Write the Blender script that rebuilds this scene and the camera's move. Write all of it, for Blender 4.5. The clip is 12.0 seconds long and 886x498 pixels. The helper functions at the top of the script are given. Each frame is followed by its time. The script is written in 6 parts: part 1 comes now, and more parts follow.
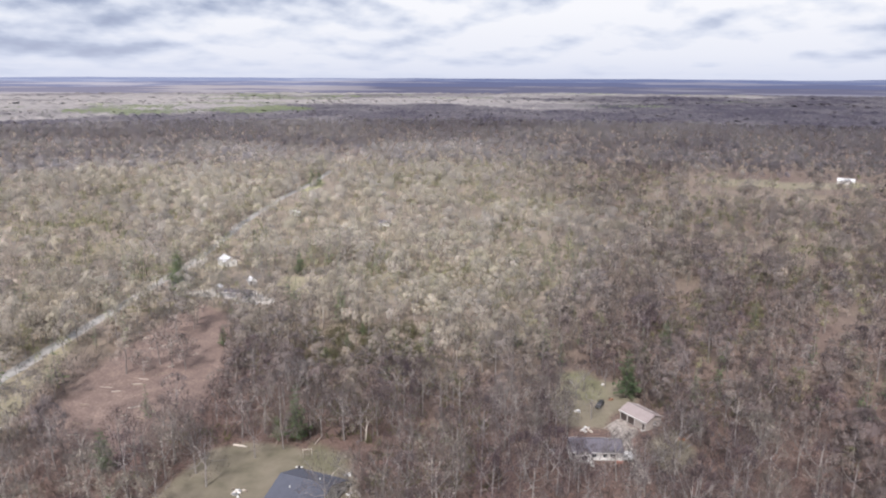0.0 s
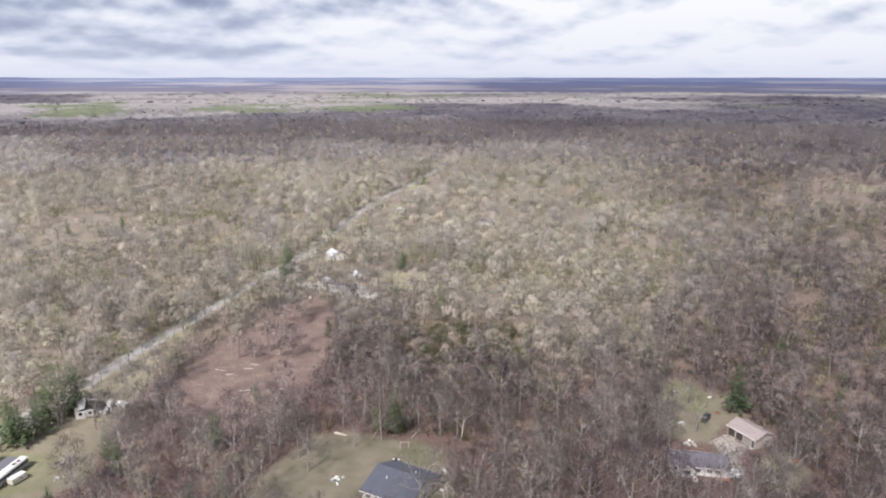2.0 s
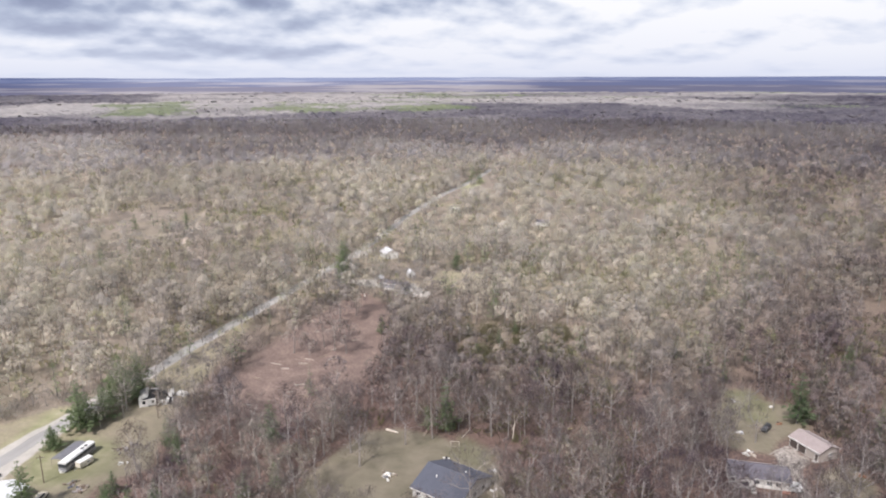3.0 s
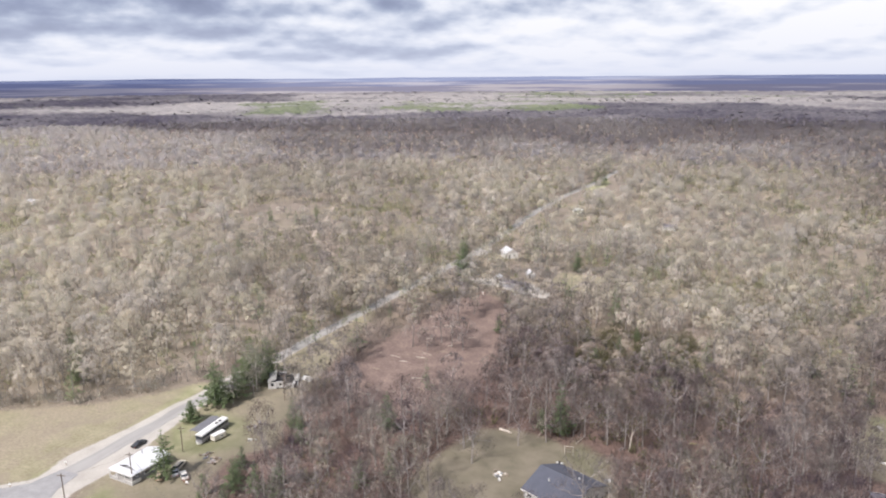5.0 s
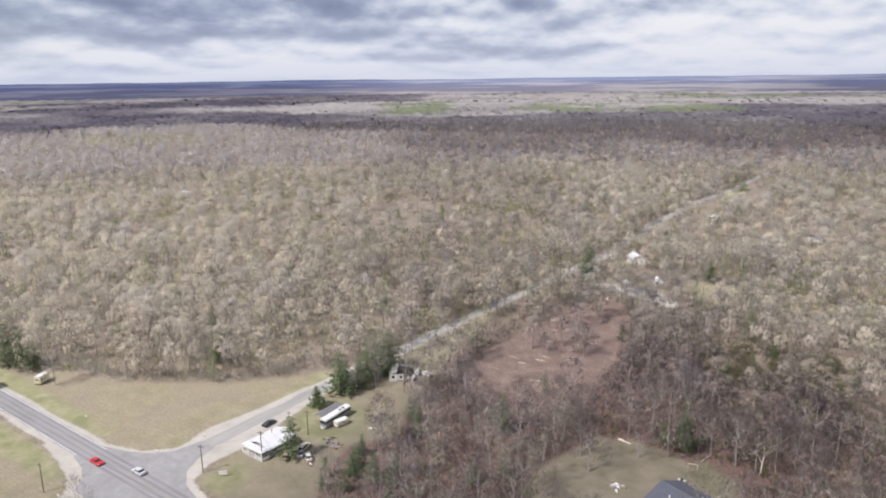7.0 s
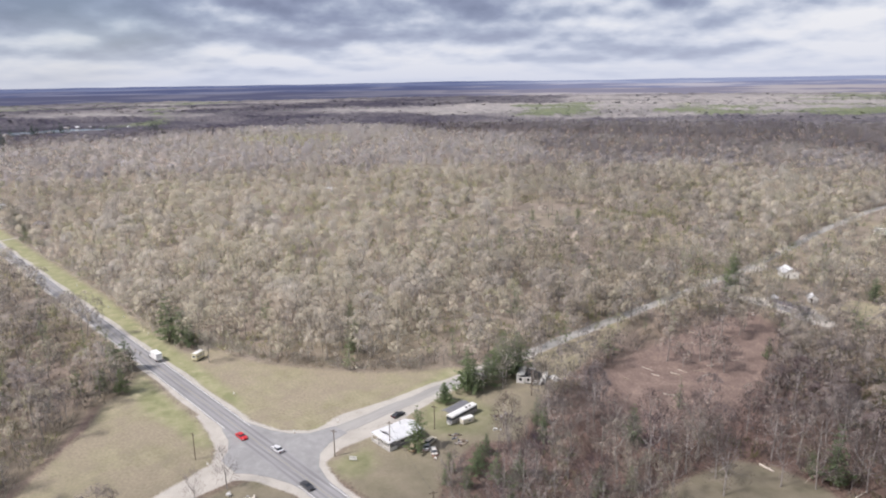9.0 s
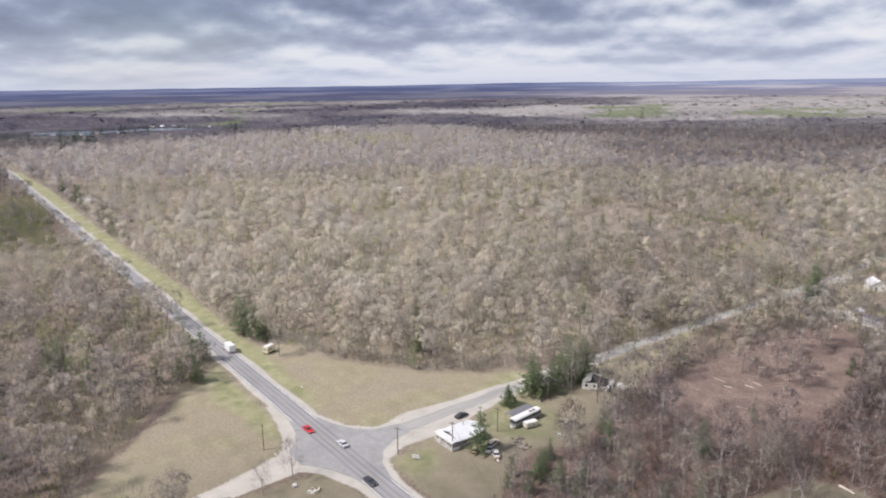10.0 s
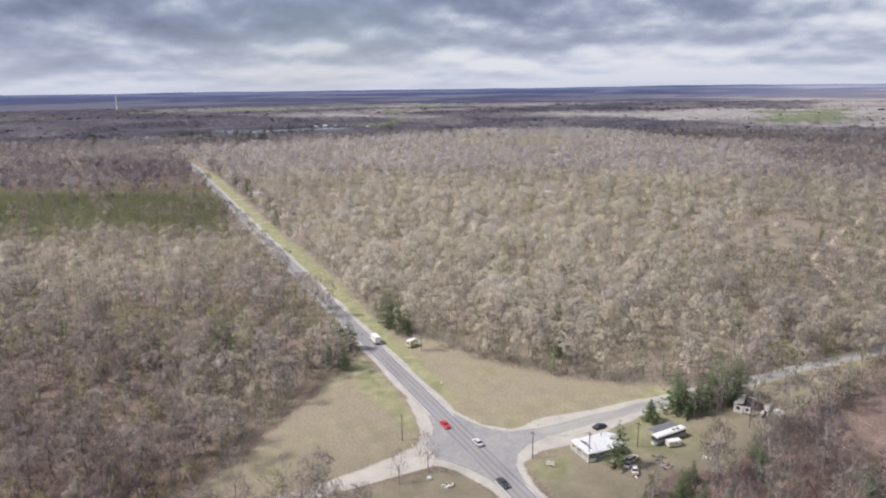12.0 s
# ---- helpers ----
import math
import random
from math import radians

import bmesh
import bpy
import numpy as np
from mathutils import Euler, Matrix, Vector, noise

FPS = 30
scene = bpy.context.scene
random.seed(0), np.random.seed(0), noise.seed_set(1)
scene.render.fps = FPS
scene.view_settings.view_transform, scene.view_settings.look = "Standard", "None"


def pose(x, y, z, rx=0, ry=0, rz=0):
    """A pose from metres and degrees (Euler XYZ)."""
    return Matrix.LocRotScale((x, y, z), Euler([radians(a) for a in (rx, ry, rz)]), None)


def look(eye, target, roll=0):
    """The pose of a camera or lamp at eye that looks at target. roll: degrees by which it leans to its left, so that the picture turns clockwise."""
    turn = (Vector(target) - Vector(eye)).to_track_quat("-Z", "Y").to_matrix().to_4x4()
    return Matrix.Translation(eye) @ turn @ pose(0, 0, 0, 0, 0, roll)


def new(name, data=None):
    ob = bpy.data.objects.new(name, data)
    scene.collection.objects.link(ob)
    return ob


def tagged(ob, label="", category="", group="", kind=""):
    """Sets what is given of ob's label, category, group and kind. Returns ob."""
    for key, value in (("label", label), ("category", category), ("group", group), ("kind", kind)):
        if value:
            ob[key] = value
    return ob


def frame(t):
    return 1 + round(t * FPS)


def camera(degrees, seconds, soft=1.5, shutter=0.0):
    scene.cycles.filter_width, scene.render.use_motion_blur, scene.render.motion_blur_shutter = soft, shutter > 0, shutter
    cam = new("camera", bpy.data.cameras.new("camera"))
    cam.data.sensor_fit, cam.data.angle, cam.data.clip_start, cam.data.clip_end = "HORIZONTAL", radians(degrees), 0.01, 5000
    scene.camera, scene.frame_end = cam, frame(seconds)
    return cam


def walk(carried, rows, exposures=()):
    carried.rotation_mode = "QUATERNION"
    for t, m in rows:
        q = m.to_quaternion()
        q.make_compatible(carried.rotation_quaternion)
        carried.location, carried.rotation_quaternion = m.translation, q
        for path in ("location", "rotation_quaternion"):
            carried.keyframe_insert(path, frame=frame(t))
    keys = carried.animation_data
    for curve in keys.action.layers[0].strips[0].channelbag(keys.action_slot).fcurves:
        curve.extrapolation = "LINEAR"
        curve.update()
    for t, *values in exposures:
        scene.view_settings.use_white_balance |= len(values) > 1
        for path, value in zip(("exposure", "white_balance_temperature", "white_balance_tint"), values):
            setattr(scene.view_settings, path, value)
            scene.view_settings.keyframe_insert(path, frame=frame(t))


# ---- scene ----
# ---- camera: hovers over the wood and turns to the left ----
H = 105.0
cam = camera(65.15, 12.0, soft=2.0)
PATH = [
    (0.0, pose(0, 0, H, 76.16, -0.22, 0.00)),
    (0.5, pose(0, 0, H, 76.13, -0.19, 2.25)),
    (1.0, pose(0, 0, H, 76.13, -0.13, 4.36)),
    (1.5, pose(0, 0, H, 76.10, -0.11, 6.49)),
    (2.0, pose(0, 0, H, 76.10, 0.01, 8.60)),
    (2.5, pose(0, 0, H, 76.09, 0.11, 10.82)),
    (3.0, pose(0, 0, H, 76.08, 0.16, 13.14)),
    (5.0, pose(0, 0, H, 76.08, 0.44, 23.28)),
    (5.5, pose(0, 0, H, 76.10, 0.50, 25.95)),
    (6.0, pose(0, 0, H, 76.13, 0.55, 28.57)),
    (6.5, pose(0, 0, H, 76.17, 0.60, 31.15)),
    (7.0, pose(0, 0, H, 76.20, 0.65, 33.68)),
    (9.0, pose(0, 0, H, 76.44, 0.86, 44.89)),
    (9.5, pose(0, 0, H, 76.53, 0.91, 47.75)),
    (10.0, pose(0, 0, H, 76.63, 0.80, 50.62)),
    (10.2, pose(0, 0, H, 76.64, 0.82, 50.95)),
    (10.5, pose(0, 0, H, 76.65, 0.85, 51.43)),
    (11.0, pose(0, 0, H, 76.74, 0.93, 54.78)),
    (11.5, pose(0, 0, H, 76.84, 0.89, 58.82)),
    (12.0, pose(0, 0, H, 76.97, 0.73, 62.87)),
]
walk(cam, PATH, exposures=[(0, 0.17, 6120, 16), (5, 0.26, 6220, 16), (6.5, 0.09, 6200, 16), (9.5, 0.04, 6200, 16), (12, -0.02, 6220, 16)])
import collections

# ---- light: broken cloud, sun high behind the camera's left shoulder ----
SUN_EL, SUN_AZ = radians(50), math.atan2(-0.94, -0.35)
scene.cycles.transparent_max_bounces = 24  # light passes many thin layers of twigs
world = bpy.data.worlds.new("sky")
scene.world = world
world.use_nodes = True


class Nodes:
    """Short hand for node trees."""

    def __init__(self, tree):
        self.tree = tree
        tree.nodes.clear()

    def add(self, kind, values=(), **props):
        n = self.tree.nodes.new(kind)
        for k, v in props.items():
            setattr(n, k, v)
        for k, v in dict(values).items():
            if isinstance(v, bpy.types.NodeSocket):
                self.tree.links.new(v, n.inputs[k])
            else:
                n.inputs[k].default_value = v
        return n

    def math(self, op, a, b=0.0, c=0.0):
        n = self.add("ShaderNodeMath", operation=op)
        for i, v in enumerate((a, b, c)):
            if isinstance(v, bpy.types.NodeSocket):
                self.tree.links.new(v, n.inputs[i])
            else:
                n.inputs[i].default_value = v
        return n.outputs[0]

    def ramp(self, fac, stops):
        n = self.add("ShaderNodeValToRGB", {"Fac": fac})
        el = n.color_ramp.elements
        while len(el) < len(stops):
            el.new(0.5)
        for e, (p, c) in zip(el, stops):
            e.position = p
            e.color = (*c, 1) if not isinstance(c, float) else (c, c, c, 1)
        return n.outputs[0]

    def mix(self, fac, a, b, blend="MIX"):
        n = self.add("ShaderNodeMix", data_type="RGBA", blend_type=blend)
        for i, v in ((0, fac), (6, a), (7, b)):
            if isinstance(v, bpy.types.NodeSocket):
                self.tree.links.new(v, n.inputs[i])
            else:
                n.inputs[i].default_value = v if i == 0 else (*v, 1)
        return n.outputs[2]

    def noise(self, vec, scale, detail=4.0, rough=0.55, distort=0.0):
        return self.add("ShaderNodeTexNoise", {"Vector": vec, "Scale": scale, "Detail": detail, "Roughness": rough, "Distortion": distort}).outputs["Fac"]


def make_sky():
    n = Nodes(world.node_tree)
    ray = n.add("ShaderNodeTexCoord").outputs["Generated"]
    sep = n.add("ShaderNodeSeparateXYZ", {0: ray})
    x, y, z = sep.outputs
    up = n.math("MAXIMUM", z, 0.0)
    # clouds lie in layers that crowd towards the horizon: long banks, and lumps upon them
    k = n.math("LOGARITHM", n.math("ADD", up, 0.05), math.e)
    banks = n.add("ShaderNodeCombineXYZ", {0: x, 1: y, 2: n.math("MULTIPLY", k, 0.75)}).outputs[0]
    flat = n.add("ShaderNodeCombineXYZ", {0: x, 1: y, 2: n.math("MULTIPLY", k, 0.32)}).outputs[0]
    above = n.add("ShaderNodeVectorMath", {0: flat, 1: (0.0, 0.0, 0.04)}, operation="ADD").outputs[0]
    big = n.noise(banks, 2.4, 4.0, 0.5)
    puff = n.noise(flat, 8.0, 6.0, 0.47)
    lid = n.noise(above, 8.0, 6.0, 0.47)
    shade = n.math("ADD", n.math("MULTIPLY", big, 0.52), n.math("MULTIPLY", puff, 0.48))
    # sunlit tops, greyer undersides
    shade = n.math("ADD", shade, n.math("MULTIPLY", n.math("SUBTRACT", puff, lid), 0.75))
    # the cover thickens towards the west and overhead
    high = n.ramp(up, [(0.025, 0.25), (0.095, 1.0)])
    shade = n.math("ADD", shade, n.math("MULTIPLY_ADD", n.math("MULTIPLY", n.math("MINIMUM", x, 0.05), high), 0.31, 0.125))
    shade = n.math("SUBTRACT", shade, n.math("MULTIPLY", up, 0.24))
    tops = n.ramp(shade, [(0.16, (0.215, 0.25, 0.345)), (0.33, (0.325, 0.372, 0.485)), (0.42, (0.45, 0.51, 0.61)), (0.50, (0.65, 0.70, 0.765)), (0.57, (0.81, 0.845, 0.865)), (0.66, (0.965, 0.97, 0.93))])
    haze = n.ramp(up, [(0.0, 0.85), (0.03, 0.4), (0.09, 0.0)])
    cloud = n.mix(haze, tops, (0.70, 0.74, 0.82))
    blue = n.add("ShaderNodeTexSky", sky_type="NISHITA", sun_disc=False, sun_elevation=SUN_EL, sun_rotation=math.pi / 2 - SUN_AZ)
    gap = n.ramp(n.noise(flat, 0.6, 4.0), [(0.60, 0.0), (0.70, 1.0)])
    clear = n.mix(1.0, blue.outputs[0], (0.12, 0.12, 0.12), "MULTIPLY")
    colour = n.mix(n.math("MULTIPLY", gap, 0.35), cloud, clear)
    back = n.add("ShaderNodeBackground", {"Color": colour, "Strength": 0.87})
    n.add("ShaderNodeOutputWorld", {"Surface": back.outputs[0]})


make_sky()
sun = new("sun", bpy.data.lights.new("sun", "SUN"))
sun.data.energy, sun.data.angle, sun.data.color = 5.0, radians(6.0), (1.0, 0.95, 0.87)
sun.matrix_world = look((0, 0, 300), (-math.cos(SUN_AZ) * math.cos(SUN_EL), -math.sin(SUN_AZ) * math.cos(SUN_EL), 300 - math.sin(SUN_EL)))


# ---- materials ----
def material(name, rough=0.8, metal=0.0):
    m = bpy.data.materials.new(name)
    m.use_nodes = True
    n = Nodes(m.node_tree)
    bsdf = n.add("ShaderNodeBsdfPrincipled", {"Roughness": rough, "Metallic": metal})
    n.add("ShaderNodeOutputMaterial", {"Surface": bsdf.outputs[0]})
    return m, n, bsdf


def plain(name, colour, rough=0.7, metal=0.0, scale=1.5, vary=0.25, stain=None):
    """A surface with grain and larger stains."""
    m, n, bsdf = material(name, rough, metal)
    pos = n.add("ShaderNodeTexCoord").outputs["Object"]
    fine = n.noise(pos, scale * 6, 3.0)
    wide = n.noise(pos, scale * 0.5, 4.0)
    dark = tuple(c * (1 - vary) for c in colour)
    light = tuple(min(1, c * (1 + vary * 0.5)) for c in colour)
    c = n.mix(n.ramp(fine, [(0.3, 0.0), (0.7, 1.0)]), dark, light)
    c = n.mix(n.math("MULTIPLY", n.ramp(wide, [(0.45, 0.0), (0.7, 1.0)]), 0.5), c, stain or dark)
    n.tree.links.new(c, bsdf.inputs["Base Color"])
    bump = n.add("ShaderNodeBump", {"Height": fine, "Strength": 0.2, "Distance": 0.02})
    n.tree.links.new(bump.outputs[0], bsdf.inputs["Normal"])
    return m


def ribbed(name, colour, rough=0.45, pitch=0.3, axis=0, metal=0.0):
    """Sheet metal or boards with ribs across one axis."""
    m, n, bsdf = material(name, rough, metal)
    pos = n.add("ShaderNodeTexCoord").outputs["Object"]
    v = n.add("ShaderNodeSeparateXYZ", {0: pos}).outputs[axis]
    saw = n.math("FRACT", n.math("DIVIDE", v, pitch))
    rib = n.ramp(saw, [(0.0, 0.0), (0.08, 1.0), (0.9, 1.0), (1.0, 0.0)])
    wide = n.noise(pos, 0.7, 4.0)
    c = n.mix(n.ramp(wide, [(0.4, 0.0), (0.75, 0.6)]), colour, tuple(k * 0.72 for k in colour))
    c = n.mix(rib, tuple(k * 0.75 for k in colour), c)
    n.tree.links.new(c, bsdf.inputs["Base Color"])
    bump = n.add("ShaderNodeBump", {"Height": rib, "Strength": 0.5, "Distance": 0.03})
    n.tree.links.new(bump.outputs[0], bsdf.inputs["Normal"])
    return m


def twig_material(name, dark, pale, spread=0.22, gaps=0.0, rounded=True):
    """Twigs or needles: the stand, with cloud shade painted in, gives the tone, which goes on from tree to tree and
    twig to twig.
    """
    m, n, bsdf = material(name, 0.9)
    geo = n.add("ShaderNodeNewGeometry")
    p = geo.outputs["Position"]
    stand = n.add("ShaderNodeAttribute", attribute_name="stand").outputs["Fac"]
    tree = n.math("SUBTRACT", n.noise(p, 0.07, 1.0), 0.5)
    f = n.math("ADD", stand, n.math("MULTIPLY", tree, 0.3))
    c = n.mix(n.ramp(f, [(0.0, 0.0), (1.0, 1.0)]), dark, pale)
    if rounded:
        # each tree has its own cast: greyer, olive, or a warm tan
        hue = n.add("ShaderNodeAttribute", attribute_name="hue").outputs["Fac"]
        cast = n.ramp(hue, [(0.0, (0.96, 0.985, 1.06)), (0.3, (1.0, 1.0, 1.01)), (0.55, (1.0, 1.0, 0.97)), (0.8, (0.98, 1.005, 0.92)), (1.0, (1.06, 0.99, 0.95))])
        c = n.mix(1.0, c, cast, "MULTIPLY")
    lone = n.math("MULTIPLY_ADD", geo.outputs["Random Per Island"], 2 * spread, 1 - spread)
    g = n.add("ShaderNodeCombineColor", {0: lone, 1: lone, 2: lone}).outputs[0]
    c = n.mix(1.0, c, g, "MULTIPLY")
    # fine twigs scatter the light over the whole round of a crown and let some of it through
    puff = n.add("ShaderNodeAttribute", attribute_name="puff").outputs["Vector"]
    turn = n.add("ShaderNodeVectorTransform", {"Vector": puff}, vector_type="NORMAL", convert_from="OBJECT", convert_to="WORLD").outputs[0]
    solid = n.add("ShaderNodeBsdfDiffuse", {"Color": c, "Normal": turn} if rounded else {"Color": c}).outputs[0]
    inward = n.add("ShaderNodeVectorMath", {0: turn, "Scale": -1.0}, operation="SCALE").outputs[0]
    thin = n.add("ShaderNodeBsdfTranslucent", {"Color": c, "Normal": inward} if rounded else {"Color": c}).outputs[0]
    both = n.add("ShaderNodeMixShader", {0: 0.75 if rounded else 0.52, 1: solid, 2: thin}).outputs[0]
    if gaps:
        # a spray of twigs too fine to draw: light and view pass between them
        clear = n.add("ShaderNodeBsdfTransparent").outputs[0]
        both = n.add("ShaderNodeMixShader", {0: gaps, 1: both, 2: clear}).outputs[0]
    out = [q for q in n.tree.nodes if q.type == "OUTPUT_MATERIAL"][0]
    n.tree.links.new(both, out.inputs["Surface"])
    return m


TWIG = twig_material("bare_twigs", (0.146, 0.11, 0.12), (0.54, 0.50, 0.42), 0.08)
SPRAY = twig_material("twig_sprays", (0.137, 0.102, 0.112), (0.605, 0.552, 0.458), 0.03, 0.72)
WIDE_SPRAY = twig_material("wide_twig_sprays", (0.125, 0.094, 0.103), (0.63, 0.577, 0.482), 0.03, 0.84)
# sprays of the distant wood, with a lavender haze put into their colour
HAZED_SPRAY = twig_material("hazed_far_sprays", (0.135, 0.116, 0.136), (0.54, 0.498, 0.47), 0.04, 0.72)
BARK = plain("bark", (0.29, 0.262, 0.248), 0.95, scale=0.6)
PALE_BARK = plain("pale_bark", (0.30, 0.272, 0.25), 0.9, scale=0.6)
NEEDLE = twig_material("pine_needles", (0.14, 0.185, 0.105), (0.28, 0.33, 0.185), 0.25, rounded=False)
FRESH = twig_material("light_pine_needles", (0.125, 0.175, 0.09), (0.235, 0.28, 0.15), 0.2, rounded=False)
LIGHT = twig_material("pale_needles", (0.24, 0.27, 0.13), (0.42, 0.44, 0.25), 0.2, rounded=False)
DARK_NEEDLE = twig_material("dark_pine_needles", (0.055, 0.08, 0.058), (0.12, 0.15, 0.105), 0.2, rounded=False)
OLIVE = twig_material("olive_needles", (0.10, 0.10, 0.052), (0.18, 0.17, 0.095), 0.2, rounded=False)
PLANTED = twig_material("planted_needles", (0.17, 0.20, 0.095), (0.25, 0.275, 0.145), 0.2, rounded=False)
BUDS = twig_material("budding_leaves", (0.215, 0.212, 0.108), (0.43, 0.418, 0.255), 0.2)
BUD_SPRAY = twig_material("bud_sprays", (0.215, 0.212, 0.108), (0.43, 0.418, 0.255), 0.1, 0.62)
SHRUB = twig_material("shrub_twigs", (0.16, 0.13, 0.11), (0.32, 0.26, 0.20), 0.3)


def ground_material():
    m, n, bsdf = material("woodland_floor", 0.95)
    p = n.add("ShaderNodeNewGeometry").outputs["Position"]
    fine = n.noise(p, 1.1, 5.0, 0.65)
    mid = n.noise(p, 0.16, 4.0, 0.6)
    wide = n.noise(p, 0.02, 4.0, 0.6)
    litter = n.ramp(n.math("ADD", n.math("MULTIPLY", fine, 0.5), n.math("MULTIPLY", mid, 0.5)),
                    [(0.34, (0.13, 0.104, 0.083)), (0.5, (0.218, 0.178, 0.142)), (0.64, (0.315, 0.26, 0.21))])
    litter = n.mix(n.ramp(wide, [(0.45, 0.0), (0.7, 0.5)]), litter, (0.24, 0.21, 0.12))
    # cloud shade painted on the floor: darker litter, dry grass and green
    cloud_shade = n.add("ShaderNodeAttribute", attribute_name="cloud_shade").outputs["Fac"]
    litter = n.mix(cloud_shade, litter, n.ramp(fine, [(0.35, (0.062, 0.039, 0.032)), (0.5, (0.112, 0.07, 0.057)), (0.65, (0.19, 0.122, 0.1))]))
    dry = n.ramp(n.math("ADD", n.math("MULTIPLY", fine, 0.55), n.math("MULTIPLY", mid, 0.45)),
                 [(0.35, (0.20, 0.178, 0.105)), (0.5, (0.268, 0.24, 0.152)), (0.65, (0.355, 0.312, 0.208))])
    dry = n.mix(n.ramp(n.noise(p, 0.06, 4.0, 0.65), [(0.40, 0.0), (0.58, 0.8)]), dry, n.ramp(fine, [(0.35, (0.225, 0.187, 0.132)), (0.65, (0.33, 0.275, 0.205))]))
    dry = n.mix(n.ramp(n.noise(p, 0.11, 5.0, 0.7), [(0.5, 0.0), (0.66, 0.65)]), dry, (0.235, 0.196, 0.148))
    dry = n.mix(cloud_shade, dry, n.ramp(mid, [(0.35, (0.13, 0.115, 0.078)), (0.65, (0.185, 0.158, 0.115))]))
    green = n.ramp(mid, [(0.35, (0.2, 0.206, 0.1)), (0.55, (0.28, 0.272, 0.15)), (0.7, (0.36, 0.325, 0.215))])
    green = n.mix(cloud_shade, green, n.ramp(mid, [(0.35, (0.108, 0.102, 0.058)), (0.65, (0.155, 0.138, 0.094))]))
    brown = n.ramp(n.math("ADD", n.math("MULTIPLY", fine, 0.6), n.math("MULTIPLY", mid, 0.4)),
                   [(0.36, (0.11, 0.076, 0.064)), (0.5, (0.172, 0.121, 0.1)), (0.63, (0.28, 0.208, 0.17))])
    gravel = n.ramp(n.math("ADD", n.math("MULTIPLY", n.noise(p, 4.0, 3.0, 0.6), 0.55), n.math("MULTIPLY", mid, 0.45)), [(0.3, (0.30, 0.275, 0.243)), (0.5, (0.42, 0.389, 0.345)), (0.75, (0.56, 0.522, 0.47))])
    c = litter
    for name, tone in (("brown", brown), ("dry", dry), ("green", green), ("gravel", gravel)):
        a = n.add("ShaderNodeAttribute", attribute_name=name).outputs["Fac"]
        edge = n.math("ADD", a, n.math("MULTIPLY", n.math("SUBTRACT", fine, 0.5), 0.7))
        f = n.ramp(edge, [(0.35, 0.0), (0.65, 1.0)])
        f = n.math("MULTIPLY", f, n.ramp(a, [(0.02, 0.0), (0.15, 1.0)]))
        c = n.mix(f, c, tone)
    n.tree.links.new(c, bsdf.inputs["Base Color"])
    bump = n.add("ShaderNodeBump", {"Height": fine, "Strength": 0.6, "Distance": 0.15})
    n.tree.links.new(bump.outputs[0], bsdf.inputs["Normal"])
    return m


GROUND = ground_material()


def asphalt_material(name, axis_angle, tone=(0.17, 0.165, 0.17)):
    m, n, bsdf = material(name, 0.85)
    p = n.add("ShaderNodeNewGeometry").outputs["Position"]
    fine = n.noise(p, 3.0, 4.0, 0.7)
    if 0 < axis_angle < 1:
        # dark wheel tracks along the highway's lanes
        x, y, z = n.add("ShaderNodeSeparateXYZ", {0: p}).outputs
        d = n.math("ABSOLUTE", n.math("SUBTRACT", n.math("MULTIPLY_ADD", x, 0.0455, y), 85.93))
        wave = n.math("COSINE", n.math("MULTIPLY", n.math("SUBTRACT", d, 0.95), 2 * math.pi / 1.75))
        along = n.add("ShaderNodeMapping", {"Vector": p, "Scale": (0.05, 1.6, 1), "Rotation": (0, 0, axis_angle)}).outputs[0]
        streak = n.math("SUBTRACT", n.noise(along, 1.0, 4.0, 0.6), n.math("MULTIPLY", wave, 0.18))
    elif axis_angle > 1:
        along = n.add("ShaderNodeMapping", {"Vector": p, "Scale": (0.8, 0.03, 1)}).outputs[0]
        streak = n.noise(along, 1.0, 4.0, 0.6)
    else:
        streak = n.noise(p, 0.35, 5.0, 0.65)
    patch = n.noise(p, 0.07, 4.0)
    f = n.math("ADD", n.math("MULTIPLY", streak, 0.5), n.math("ADD", n.math("MULTIPLY", fine, 0.2), n.math("MULTIPLY", patch, 0.3)))
    c = n.ramp(f, [(0.35, tuple(k * 0.8 for k in tone)), (0.5, tone), (0.65, tuple(k * 1.25 for k in tone))])
    n.tree.links.new(c, bsdf.inputs["Base Color"])
    return m


# ---- the plan: roads and open ground ----
def highway_y(x):
    """Middle of the highway at x."""
    return 92.3 + 0.0455 * (-x - 140)


SIDE = [(-163, 97), (-163.3, 110), (-162.6, 125), (-161.5, 150), (-161, 165), (-159, 200), (-157.5, 230), (-155, 265), (-152, 305), (-149, 350),
        (-146, 392), (-146.5, 450), (-148, 525), (-145, 610), (-138, 665), (-133, 720), (-130, 800)]
SOUTH = [(-169, 92), (-167, 78), (-165, 62), (-164, 46), (-164, 20), (-164, -60)]
ZONES = collections.defaultdict(list)
# dry meadow ground
ZONES["dry"].append([(-262, 106), (-256, 121), (-228, 127), (-211, 136), (-192, 148), (-178, 162), (-170, 176), (-165, 176), (-165, 110), (-180, 101), (-200, 99)])
ZONES["dry"].append([(-252, 90), (-242, 80), (-233, 69), (-221, 60), (-208, 46), (-190, 28), (-180, 15), (-168, 15), (-168, 58), (-172, 78), (-182, 84), (-200, 87)])
ZONES["dry"].append([(-158, 84), (-144, 86), (-110, 86), (-112, 70), (-140, 45), (-161, 45)])
